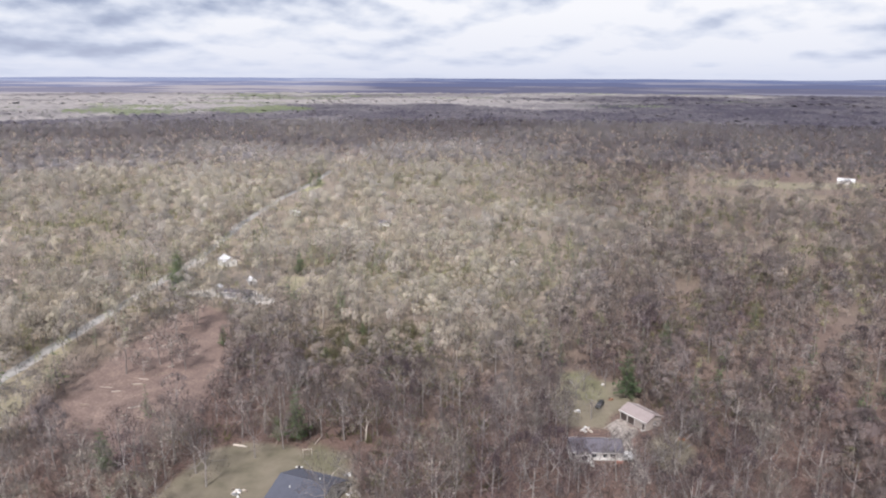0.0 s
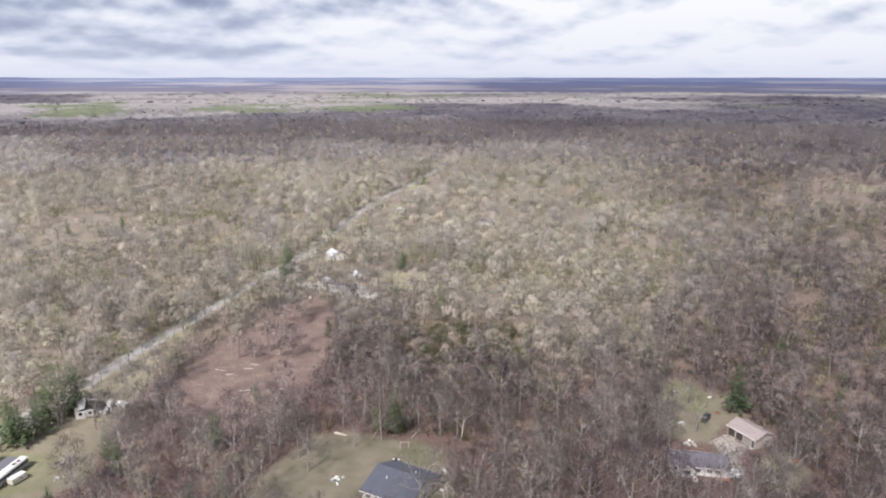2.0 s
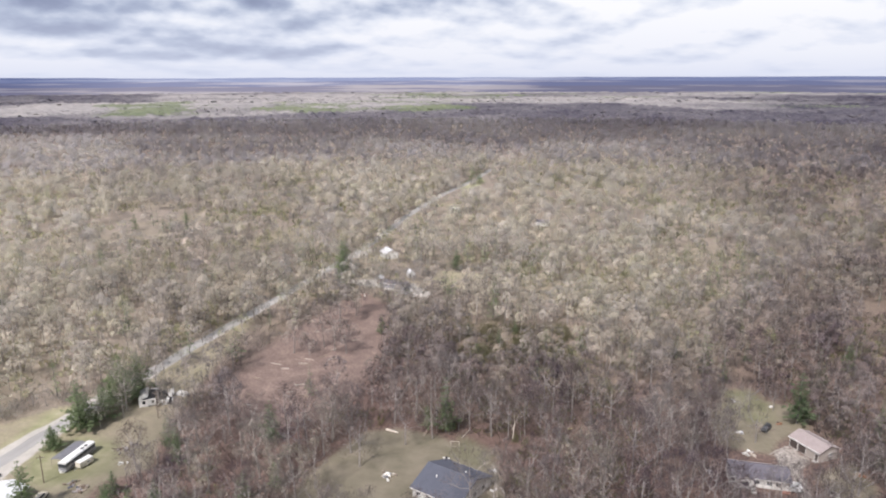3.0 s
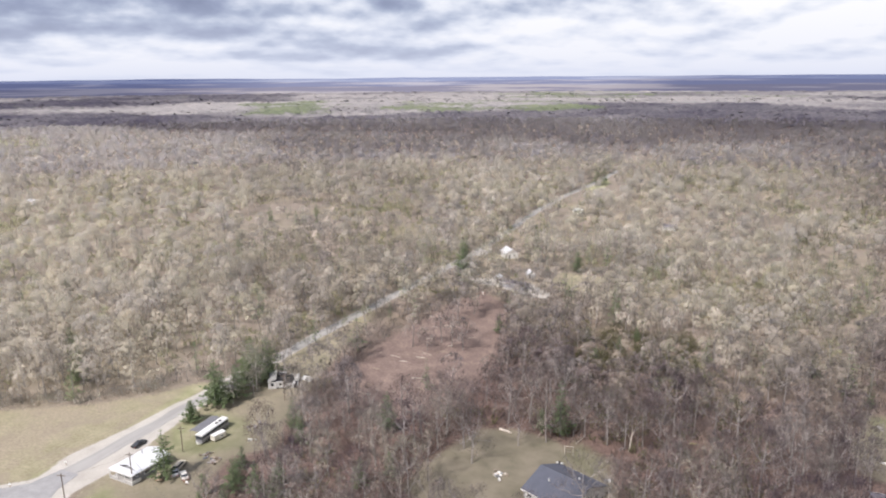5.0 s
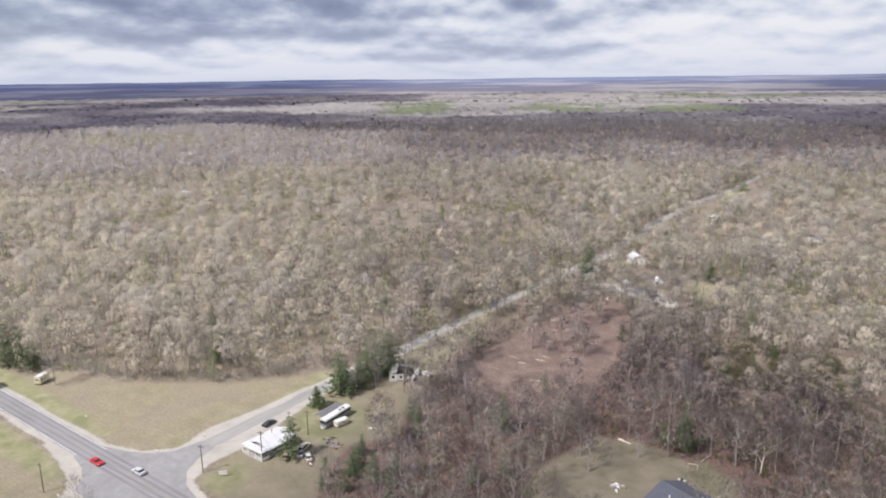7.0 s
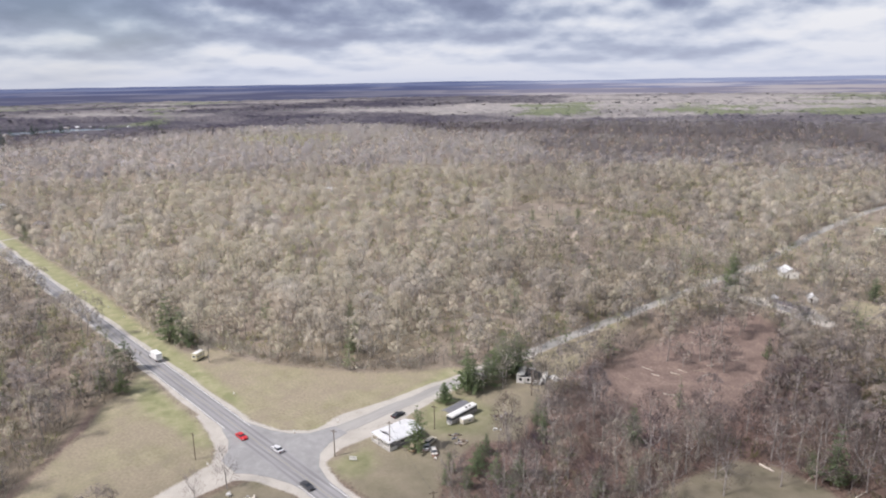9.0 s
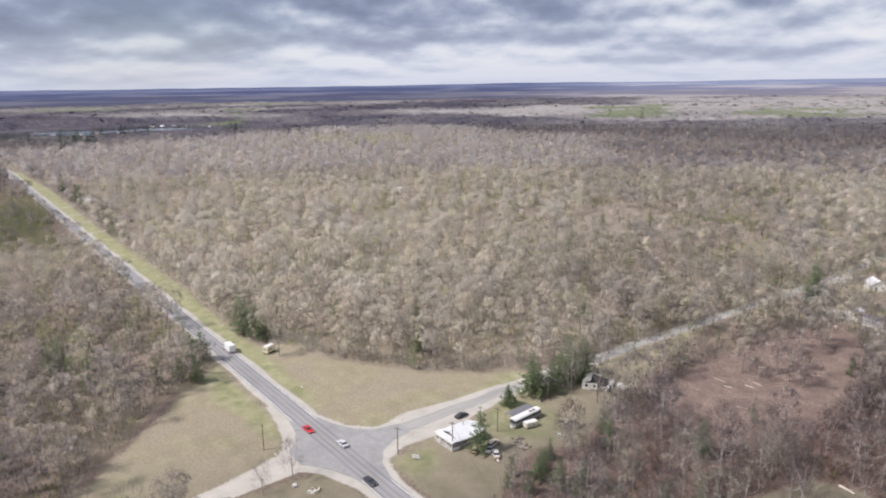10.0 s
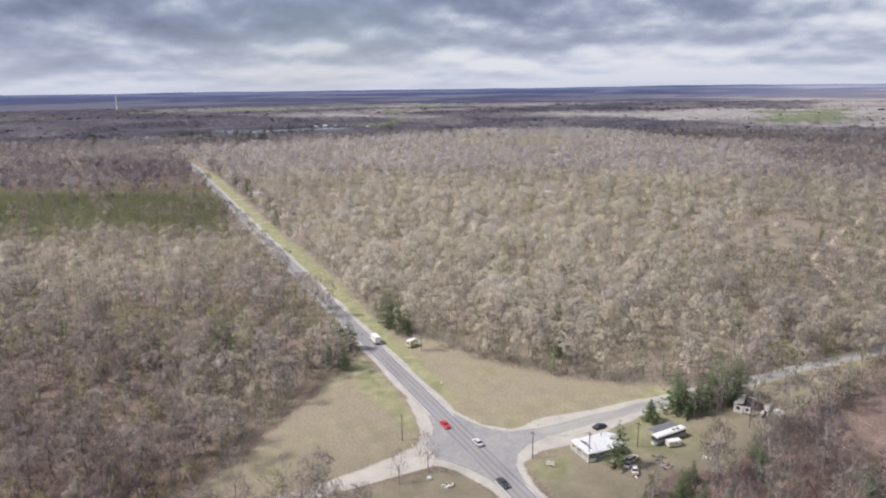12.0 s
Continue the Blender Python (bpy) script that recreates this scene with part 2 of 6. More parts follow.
ZONES["dry"].append([(-150, 101), (-129, 98), (-105, 98), (-114, 110), (-124, 125), (-127, 139), (-118, 149), (-125, 162), (-132, 185), (-138, 215), (-148, 262), (-154, 262), (-158, 150), (-153, 114)])
ZONES["dry"].append([(-75, 145), (-73, 163), (-67, 182), (-57, 186), (-44, 184), (-25, 172), (-20, 156), (-24, 138), (-60, 132)])
ZONES["dry"].append([(60, 186), (72, 196), (74, 182), (69, 173), (61, 170)])
ZONES["dry"].append([(37, 196), (36, 212), (39, 226), (50, 228), (58, 230), (65, 226), (66, 214), (60, 209), (54, 203), (51, 195)])
ZONES["dry"].append([(-128, 328), (-112, 324), (-92, 328), (-94, 338), (-112, 342)])
ZONES["dry"].append([(-90, 336), (-62, 330), (-60, 362), (-88, 364)])
ZONES["dry"].append([(-140, 384), (-130, 376), (-118, 378), (-116, 392), (-136, 394)])
ZONES["dry"].append([(268, 745), (295, 700), (335, 680), (440, 684), (470, 722), (375, 720), (330, 745)])
ZONES["dry"].append([(-1950, 330), (-1880, 380), (-1930, 570), (-1850, 705), (-2000, 720), (-2100, 400)])
# green ground
ZONES["green"].append([(-262, 100.5), (-1085, 138), (-1085, 145), (-812, 141), (-613, 128), (-439, 120.5), (-365, 118), (-310, 113), (-255, 110), (-205, 106), (-196, 101)])
ZONES["green"].append([(-170, 110), (-167, 125), (-168, 150), (-171, 172), (-165, 176), (-164, 110)])
ZONES["green"].append([(-252, 90), (-242, 82), (-222, 78), (-200, 80), (-186, 80), (-182, 84), (-200, 87)])
ZONES["green"].append([(-149, 102), (-140, 100), (-136, 104), (-139, 112), (-148, 115)])
ZONES["green"].append([(-146, 135), (-136, 134), (-128, 145), (-134, 158), (-150, 160), (-156, 146)])
ZONES["green"].append([(-40, 172), (-27, 168), (-26, 178), (-38, 186)])
ZONES["green"].append([(43, 236), (53, 239), (57, 228), (56, 217), (50, 213), (42, 220)])
ZONES["green"].append([(-126, 640), (-118, 700), (-132, 735), (-142, 700), (-138, 655)])
# reddish leaf ground
ZONES["brown"].append([(-117, 318), (-98, 300), (-86, 262), (-79, 224), (-80, 190), (-97, 177), (-116, 184), (-124, 200), (-128, 235), (-124, 275)])
ZONES["brown"].append([(-236, 68), (-208, 44), (-190, 26), (-170, 26), (-180, 54), (-207, 66)])
ZONES["brown"].append([(-140, 118), (-126, 115), (-120, 128), (-132, 132)])
# gravel ground
ZONES["gravel"].append([(-200, 100.2), (-190, 99.5), (-176, 103), (-168.5, 110), (-171, 122), (-168, 139), (-166.5, 160), (-163, 172), (-157, 172), (-156, 150), (-152, 121), (-153.5, 109), (-150, 101), (-140, 98), (-125, 96.6), (-125, 87), (-144, 86), (-156, 82.5), (-161, 79), (-161.5, 46), (-161, 15), (-168, 15), (-167.5, 45), (-169, 58), (-171.5, 70), (-174, 79), (-180, 83), (-192, 86.5), (-205, 89)])
ZONES["gravel"].append([(50, 195), (57, 202), (61, 194), (57, 188), (57, 165), (52, 165), (53, 187)])
ZONES["gravel"].append([(-134, 328), (-112, 326), (-96, 318), (-82, 314), (-80, 321), (-95, 336), (-112, 340), (-134, 334)])
ZONES["gravel"].append([(-150, 384), (-143, 378), (-137, 388), (-140, 400), (-146, 402)])


def distance(px, py, poly):
    """Signed distance to a polygon: negative inside."""
    best = np.full(px.shape, 1e9)
    inside = np.zeros(px.shape, bool)
    for (ax, ay), (bx, by) in zip(poly, poly[1:] + poly[:1]):
        dx, dy = bx - ax, by - ay
        t = np.clip(((px - ax) * dx + (py - ay) * dy) / (dx * dx + dy * dy), 0, 1)
        best = np.minimum(best, np.hypot(px - ax - t * dx, py - ay - t * dy))
        cross = (ay > py) != (by > py)
        with np.errstate(divide="ignore", invalid="ignore"):
            inside ^= cross & (px < dx * (py - ay) / (dy if dy else 1e-9) + ax)
    return np.where(inside, -best, best)


def line_distance(px, py, line):
    best = np.full(px.shape, 1e9)
    for (ax, ay), (bx, by) in zip(line, line[1:]):
        dx, dy = bx - ax, by - ay
        t = np.clip(((px - ax) * dx + (py - ay) * dy) / (dx * dx + dy * dy), 0, 1)
        best = np.minimum(best, np.hypot(px - ax - t * dx, py - ay - t * dy))
    return best


def zone(name, px, py, soft):
    w = np.zeros(px.shape)
    for k, poly in enumerate(ZONES[name]):
        # the yard's drive is mottled with earth, a darkening painted for cloud shade
        w = np.maximum(w, np.clip(0.5 - distance(px, py, poly) / soft, 0, 0.52 if name == "gravel" and k == 1 else 1))
    if name == "gravel":
        d = np.abs(py - highway_y(px)) - np.where((px < -262) & (py < highway_y(px)), 4.4, 5.4)
        w = np.maximum(w, np.where((px < -60) & (px > -1090), np.clip(0.5 - d / 1.2, 0, 1), 0))
        d = line_distance(px, py, SIDE) - np.where(py > 205, 2.9, 4.6)
        w = np.maximum(w, np.clip(0.5 - d / 1.5, 0, 1))
    return w


def value_noise(x, y, size, seed):
    """Smooth noise from 0 to 1 with hills of that size in metres."""
    g = np.random.default_rng(seed).random((64, 64))
    u, v = x / size, y / size
    i, j = np.floor(u).astype(int), np.floor(v).astype(int)
    a, b = u - i, v - j
    a, b = a * a * (3 - 2 * a), b * b * (3 - 2 * b)
    q = lambda p, r: g[p % 64, r % 64]
    return (q(i, j) * (1 - a) + q(i + 1, j) * a) * (1 - b) + (q(i, j + 1) * (1 - a) + q(i + 1, j + 1) * a) * b


def shaded_share(x, y):
    """How far cloud shade is put into the colours of the wood east of the side road."""
    wav = (value_noise(x, y, 170, 51) - 0.5) * 2
    east = 1 / (1 + np.exp(np.clip(-(x + 128 + 14 * wav) / 9, -50, 50)))
    return east / (1 + np.exp(np.clip((y - 255 - 40 * wav + 0.35 * np.minimum(x, 0)) / 25, -50, 50)))


def mesh_from(name, verts, tris, mats=(), index=None):
    """A mesh from arrays of vertices and triangles."""
    me = bpy.data.meshes.new(name)
    me.vertices.add(len(verts))
    me.vertices.foreach_set("co", np.ascontiguousarray(verts, np.float32).ravel())
    me.loops.add(len(tris) * 3)
    me.loops.foreach_set("vertex_index", np.ascontiguousarray(tris, np.int32).ravel())
    me.polygons.add(len(tris))
    me.polygons.foreach_set("loop_start", np.arange(0, len(tris) * 3, 3, dtype=np.int32))
    for m in mats:
        me.materials.append(m)
    if index is not None:
        me.polygons.foreach_set("material_index", np.ascontiguousarray(index, np.int32))
    me.update(calc_edges=True)
    return me


def spaced(start, stop, step, far, growth):
    out = list(np.arange(start, stop + step, step))
    s, v = step, out[-1]
    while v < far:
        s *= growth
        v += s
        out.append(v)
    s, v, low = step, out[0], []
    while v > -far:
        s *= growth
        v -= s
        low.append(v)
    return np.array(low[::-1] + out)


def make_ground():
    gx, gy = spaced(-330, 90, 2.0, 4950, 1.07), spaced(10, 300, 1.8, 4950, 1.06)
    px, py = np.meshgrid(gx, gy)
    nx, ny = len(gx), len(gy)
    verts = np.stack([px.ravel(), py.ravel(), np.zeros(px.size)], 1)
    i = (np.arange(ny - 1)[:, None] * nx + np.arange(nx - 1)[None]).ravel()
    tris = np.concatenate([np.stack([i, i + 1, i + nx + 1], 1), np.stack([i, i + nx + 1, i + nx], 1)])
    me = mesh_from("ground", verts, tris, [GROUND])
    # painted cloud shade: over the near wood and under the dark-toned stands
    me.attributes.new("cloud_shade", "FLOAT", "POINT").data.foreach_set("value", np.maximum(shaded_share(px, py), np.clip(1.0 - 1.7 * stand_and_shade(px, py), 0, 0.8)).ravel().astype(np.float32))
    for name, soft in (("dry", 8.0), ("green", 13.0), ("brown", 12.0), ("gravel", 2.2)):
        me.attributes.new(name, "FLOAT", "POINT").data.foreach_set("value", zone(name, px, py, soft).ravel().astype(np.float32))
    tagged(new("ground", me), "brown leaf litter, dry meadow grass and pale gravel verges", "ground", kind="structure")



def strip(name, line, left, right, z, mat, label, wander=0.0):
    """A flat band along a line, from left to right of it."""
    rng = np.random.default_rng(5)
    pts = []
    for (ax, ay), (bx, by) in zip(line, line[1:]):
        k = max(1, int(math.hypot(bx - ax, by - ay) / 4))
        pts += [(ax + (bx - ax) * j / k, ay + (by - ay) * j / k) for j in range(k)]
    pts = np.array(pts + [line[-1]], float)
    d = np.gradient(pts, axis=0)
    d /= np.linalg.norm(d, axis=1)[:, None]
    nrm = np.stack([-d[:, 1], d[:, 0]], 1)
    a = pts + nrm * (left + rng.normal(0, wander, len(pts)))[:, None]
    b = pts + nrm * (right + rng.normal(0, wander, len(pts)))[:, None]
    k = len(pts)
    verts = np.concatenate([np.c_[a, np.full(k, z)], np.c_[b, np.full(k, z)], np.c_[a, np.full(k, -0.2)], np.c_[b, np.full(k, -0.2)]])
    j = np.arange(k - 1)
    quads = [(j, j + k, j + k + 1, j + 1), (j + 2 * k, j, j + 1, j + 2 * k + 1), (j + k, j + 3 * k, j + 3 * k + 1, j + k + 1)]
    tris = np.concatenate([np.concatenate([np.stack([q0, q1, q2], 1), np.stack([q0, q2, q3], 1)]) for q0, q1, q2, q3 in quads])
    me = mesh_from(name, verts, tris, [mat])
    me.shade_flat()
    return tagged(new(name, me), label, name.split("_")[0], kind="structure")


HIGHWAY = [(x, highway_y(x)) for x in (-40, -100, -140, -200, -300, -500, -800, -1080)]
ASPHALT = asphalt_material("grey_asphalt", math.atan(0.0455), (0.245, 0.238, 0.24))
WORN = asphalt_material("worn_asphalt", radians(90), (0.31, 0.298, 0.28))
strip("highway", HIGHWAY, 3.7, -3.7, 0.055, ASPHALT, "grey two-lane asphalt highway with dark wheel tracks", 0.1)
strip("side_road", SIDE, 2.6, -2.6, 0.04, WORN, "worn grey asphalt side road with gravel edges", 0.25)


def slab(name, outline, z, mat, label):
    """A flat piece of paving with thickness."""
    bm = bmesh.new()
    top = [bm.verts.new((x, y, z)) for x, y in outline]
    low = [bm.verts.new((x, y, -0.2)) for x, y in outline]
    bm.faces.new(top)
    for i in range(len(top)):
        j = (i + 1) % len(top)
        bm.faces.new((top[i], low[i], low[j], top[j]))
    bmesh.ops.recalc_face_normals(bm, faces=bm.faces)
    me = bpy.data.meshes.new(name)
    bm.to_mesh(me)
    bm.free()
    me.materials.append(mat)
    return tagged(new(name, me), label, "road", kind="structure")


APRON = asphalt_material("apron_asphalt", 0.0, (0.272, 0.266, 0.262))
slab("junction_apron", [(-188, 96.5), (-188, 98.4), (-179, 100.6), (-172.5, 103.6), (-168, 108), (-166.2, 116), (-159.6, 116), (-158.4, 108.5), (-155.5, 103), (-150, 98.8), (-143, 96.6), (-138, 95.9), (-138, 93)], 0.047, APRON, "worn asphalt apron where the side road joins")
slab("south_apron", [(-192, 92.5), (-190, 90.2), (-182, 88.2), (-176.5, 85), (-173, 81), (-164, 80.5), (-160.5, 83.4), (-155, 86.2), (-148, 88.4), (-142, 88.9), (-142, 91)], 0.047, APRON, "worn asphalt apron of the track to the south")
strip("sand_track", [(-225, 350), (-262, 385), (-276, 410), (-284, 432), (-300, 462), (-312, 492)], 1.6, -1.6, 0.03, plain("sandy_track", (0.42, 0.35, 0.28), 0.95, scale=0.3), "sandy track climbing through the wood", 0.3)
DRIVE = plain("drive_gravel", (0.44, 0.40, 0.35), 0.95, scale=0.4)
for k, x in enumerate((-562, -613, -655, -703, -860, -1035)):
    y0 = highway_y(x)
    strip("gravel_drive_%d" % (k + 1), [(x, y0 + 3.6), (x - 1, y0 + 12), (x - 3, y0 + 34)], 1.7, -1.7, 0.04, DRIVE, "pale gravel drive crossing the green verge", 0.15)
PAINT = plain("road_paint", (0.72, 0.71, 0.68), 0.7, vary=0.3)
YELLOW = plain("yellow_paint", (0.30, 0.275, 0.20), 0.7, vary=0.3)
strip("edge_line_north", [(x, highway_y(x) + 3.3) for x in (-186, -260, -500, -900)], 0.09, -0.09, 0.062, PAINT, "white painted line along the highway edge")
strip("edge_line_south", [(x, highway_y(x) - 3.3) for x in (-190, -260, -500, -900)], 0.09, -0.09, 0.062, PAINT, "white painted line along the highway edge")
strip("edge_line_north", [(x, highway_y(x) + 3.3) for x in (-40, -141)], 0.09, -0.09, 0.062, PAINT, "white painted line along the highway edge")
strip("edge_line_south", [(x, highway_y(x) - 3.3) for x in (-40, -146)], 0.09, -0.09, 0.062, PAINT, "white painted line along the highway edge")
strip("centre_line", [(x, highway_y(x)) for x in (-40, -140, -300, -900)], 0.1, -0.1, 0.062, YELLOW, "faded yellow centre line of the highway")


# ---- woods ----
def tube(a, b, r0, r1, sides):
    """Vertices and triangles of a tapered limb from a to b."""
    a, b = np.array(a, float), np.array(b, float)
    d = b - a
    u = np.cross(d, (0.31, 0.77, 0.11))
    u /= np.linalg.norm(u)
    v = np.cross(d / np.linalg.norm(d), u)
    ang = np.arange(sides) * 2 * math.pi / sides
    ring = np.cos(ang)[:, None] * u + np.sin(ang)[:, None] * v
    i = np.arange(sides)
    j = (i + 1) % sides
    if r1 <= 0:
        return np.concatenate([a + ring * r0, b[None]]), np.stack([i, j, np.full(sides, sides)], 1)
    return np.concatenate([a + ring * r0, b + ring * r1]), np.concatenate([np.stack([i, j, j + sides], 1), np.stack([i, j + sides, i + sides], 1)])


def join(pieces):
    verts, tris, n = [], [], 0
    for v, t in pieces:
        verts.append(v)
        tris.append(t + n)
        n += len(v)
    return np.concatenate(verts), np.concatenate(tris)


def slivers(base, way, width, rng, heart):
    """One long thin triangle for each twig, with the round of the crown about its heart."""
    puff = base + way * 0.5 - heart
    puff /= np.linalg.norm(puff, axis=1)[:, None] + 1e-9
    puff = puff + (0, 0, 1.4)
    puff /= np.linalg.norm(puff, axis=1)[:, None] + 1e-9
    side = np.cross(way, puff + rng.normal(0, 0.35, puff.shape))
    side /= np.linalg.norm(side, axis=1)[:, None] + 1e-9
    w = side * (width / 2)[:, None]
    k = len(base)
    verts = np.stack([base - w, base + w, base + way], 1).reshape(-1, 3)
    return verts, np.arange(3 * k).reshape(-1, 3), np.repeat(puff, 3, 0)


def bare_tree(rng, h, limbs, twigs, length, width, sides=4, spread=0.37, core=0, bit=1.0, trunk=True):
    """A leafless tree: trunk and limbs that end in rounded lobes, twigs that fan out of each lobe, and sprays of the finest twigs over them."""
    lean = rng.normal(0, 0.025, 2) * h
    fork = np.array([lean[0], lean[1], h * 0.42])
    r, wide = 0.0125 * h, h * spread
    wood = [tube((0, 0, -0.2), fork, r, r * 0.7, sides), tube(fork, (fork[0] * 1.3, fork[1] * 1.3, h * 0.8), r * 0.6, 0, 3)] if trunk else []
    heart = np.array([fork[0], fork[1], h * 0.5])
    lobes = [(fork[0], fork[1], h * rng.uniform(0.72, 0.8), wide * rng.uniform(0.5, 0.62))]
    for i in range(limbs):
        ang = i * 2 * math.pi / limbs + rng.uniform(-0.4, 0.4)
        out = wide * rng.uniform(0.45, 0.68)
        b = np.array([fork[0] + math.cos(ang) * out, fork[1] + math.sin(ang) * out, h * ((0.42, 0.7)[i % 2] + rng.uniform(-0.06, 0.06))])
        lobes.append((*b, wide * rng.uniform(0.4, 0.54)))
        if trunk:
            a = fork * (1, 1, rng.uniform(0.75, 1.25))
            bend = a * 0.45 + b * 0.55 - (0, 0, h * 0.035)
            wood += [tube(a, bend, r * 0.5, r * 0.3, 3), tube(bend, b + (b - bend) * 0.5, r * 0.3, 0, 3)]
            for _ in range(5 if sides > 4 else 2 if sides > 3 else 0):
                f = bend + (b - bend) * rng.uniform(0.0, 1.0)
                tip = rng.normal(0, 0.5, 3) + (b - bend) / np.linalg.norm(b - bend) + (0, 0, 0.5)
                wood.append(tube(f, f + tip * wide * rng.uniform(0.25, 0.45), r * 0.17, 0, 3))
    lobes = np.array(lobes)
    share = lobes[:, 3] ** 2 / np.sum(lobes[:, 3] ** 2)

    def shell(n, low, high):
        """Points on the outer sides of the lobes, and the way out of the lobe there."""
        k = rng.choice(len(lobes), n, p=share)
        out = rng.normal(size=(n, 3)) + 0.9 * (lobes[k, :3] - heart) / wide + (0, 0, 0.35)
        out /= np.linalg.norm(out, axis=1)[:, None]
        return lobes[k, :3] + out * (lobes[k, 3] * rng.uniform(low, high, n))[:, None] * (1, 1, 1.15), out

    base, out = shell(twigs, 0.35, 1.0)
    up = base - heart * (1, 1, 0.7)
    up /= np.linalg.norm(up, axis=1)[:, None]
    way = out * 0.6 + up * 0.7 + rng.normal(0, 0.22, (twigs, 3)) + (0, 0, 0.15)
    way *= (length * rng.uniform(0.5, 1.3, twigs) / np.linalg.norm(way, axis=1))[:, None]
    fine = slivers(base - way * 0.5, way, width * rng.uniform(0.6, 1.4, twigs), rng, heart)
    pieces = [fine]
    if core:
        deep, out = shell(core, 0.55, 1.05)
        # the sprays lie round the lobes, most of them upright
        flat = np.cross(out, np.cross((0.0, 0.0, 1.0), out) + rng.normal(0, 0.5, (core, 3)))
        flat *= (h * 0.12 * bit * rng.uniform(0.6, 1.3, core) / np.linalg.norm(flat, axis=1))[:, None]
        pieces.append(slivers(deep - flat * 0.4, flat, h * 0.10 * bit * rng.uniform(0.6, 1.3, core), rng, heart))
    return [join(wood)] + pieces if trunk else pieces


def pine_tree(rng, h, whorls, arms, tufts, open_crown=0.0, girth=0.2, fine=1.0):
    """An evergreen: trunk and layered whorls of flat needled boughs, longest low down, with gaps between the layers."""
    lean = rng.normal(0, 0.012, 2) * h
    wood = [tube((0, 0, -0.2), (lean[0], lean[1], h * 0.97), 0.013 * h, 0.02, 5)]
    base, way, width = [], [], []
    for i in range(whorls):
        s = (i + rng.uniform(0, 0.4)) / whorls
        z = h * (0.10 + 0.08 * open_crown + 0.88 * s)
        reach = h * girth * ((1 - s) ** 0.85 * (1 - open_crown) + open_crown * (1 - s ** 2.2)) * rng.uniform(0.75, 1.2) + 0.3
        for j in range(arms):
            ang = j * 2 * math.pi / arms + i * 1.1 + rng.uniform(-0.35, 0.35)
            rr = reach * rng.uniform(0.5, 1.2)
            d = np.array([math.cos(ang), math.sin(ang), 0.16 - 0.34 * (1 - s) + 0.3 * open_crown * rng.uniform(-0.2, 0.8)])
            for k in range(tufts):
                u = rng.uniform(0.12, 0.9)
                p = np.array([lean[0] * s, lean[1] * s, z]) + d * rr * u + rng.normal(0, 1, 3) * (0.07 * reach, 0.07 * reach, 0.035 * reach) + (0, 0, 0.12 * rr * u * u)
                w = d * 0.8 + rng.normal(0, 1, 3) * (0.55, 0.55, 0.16) + (0, 0, 0.12)
                base.append(p)
                way.append(w / np.linalg.norm(w) * rr * rng.uniform(0.25, 0.48) * fine)
                width.append(rr * rng.uniform(0.2, 0.34) * fine)
    return join(wood), slivers(np.array(base), np.array(way), np.array(width), rng, np.array([0, 0, -h * 0.8]))


def shrub(rng, h, twigs, width):
    ang = rng.uniform(0, 2 * math.pi, twigs)
    rad = h * 0.6 * np.sqrt(rng.uniform(0, 1, twigs))
    base = np.stack([np.cos(ang) * rad, np.sin(ang) * rad, rng.uniform(0, 0.35, twigs) * h], 1)
    way = np.stack([np.cos(ang), np.sin(ang), rng.uniform(0.6, 2.2, twigs)], 1) + rng.normal(0, 0.5, (twigs, 3))
    way *= (h * rng.uniform(0.3, 0.7, twigs) / np.linalg.norm(way, axis=1))[:, None]
    return slivers(base, way, width * rng.uniform(0.6, 1.4, twigs), rng, np.array([0, 0, -0.2 * h]))


def planted(places, shapes, rng, low=0.75, high=1.2):
    """Turned and scaled copies of shapes (lists of mesh pieces), one at each place, as one array of triangles."""
    out = {k: [] for k in ("verts", "tris", "index", "puff", "stand", "hue")}
    n = 0
    pick = rng.integers(0, len(shapes), len(places))
    for s, shape in enumerate(shapes):
        at = places[pick == s]
        if not len(at):
            continue
        ang, k = rng.uniform(0, 2 * math.pi, len(at)), rng.uniform(low, high, len(at))
        tall = k * rng.uniform(0.9, 1.1, len(at))
        c, sn = np.cos(ang)[:, None], np.sin(ang)[:, None]
        tone = stand_and_shade(at[:, 0], at[:, 1]) + rng.normal(0, 0.1, len(at))
        hue = rng.random(len(at))
        for mat, (v, t, *puff) in shape:
            x = (v[None, :, 0] * c - v[None, :, 1] * sn) * k[:, None] + at[:, 0:1]
            y = (v[None, :, 0] * sn + v[None, :, 1] * c) * k[:, None] + at[:, 1:2]
            out["verts"].append(np.stack([x, y, v[None, :, 2] * tall[:, None]], 2).reshape(-1, 3))
            f = puff[0] if puff else np.tile((0.0, 0.0, 1.0), (len(v), 1))
            fx, fy = f[None, :, 0] * c - f[None, :, 1] * sn, f[None, :, 0] * sn + f[None, :, 1] * c
            out["puff"].append(np.stack([fx, fy, np.broadcast_to(f[None, :, 2], fx.shape)], 2).reshape(-1, 3))
            out["stand"].append(np.repeat(tone, len(v)))
            out["hue"].append(np.repeat(hue, len(v)))
            out["tris"].append((t[None] + (np.arange(len(at)) * len(v))[:, None, None]).reshape(-1, 3) + n)
            out["index"].append(np.full(len(at) * len(t), mat))
            n += len(at) * len(v)
    return {k: np.concatenate(v) for k, v in out.items()}


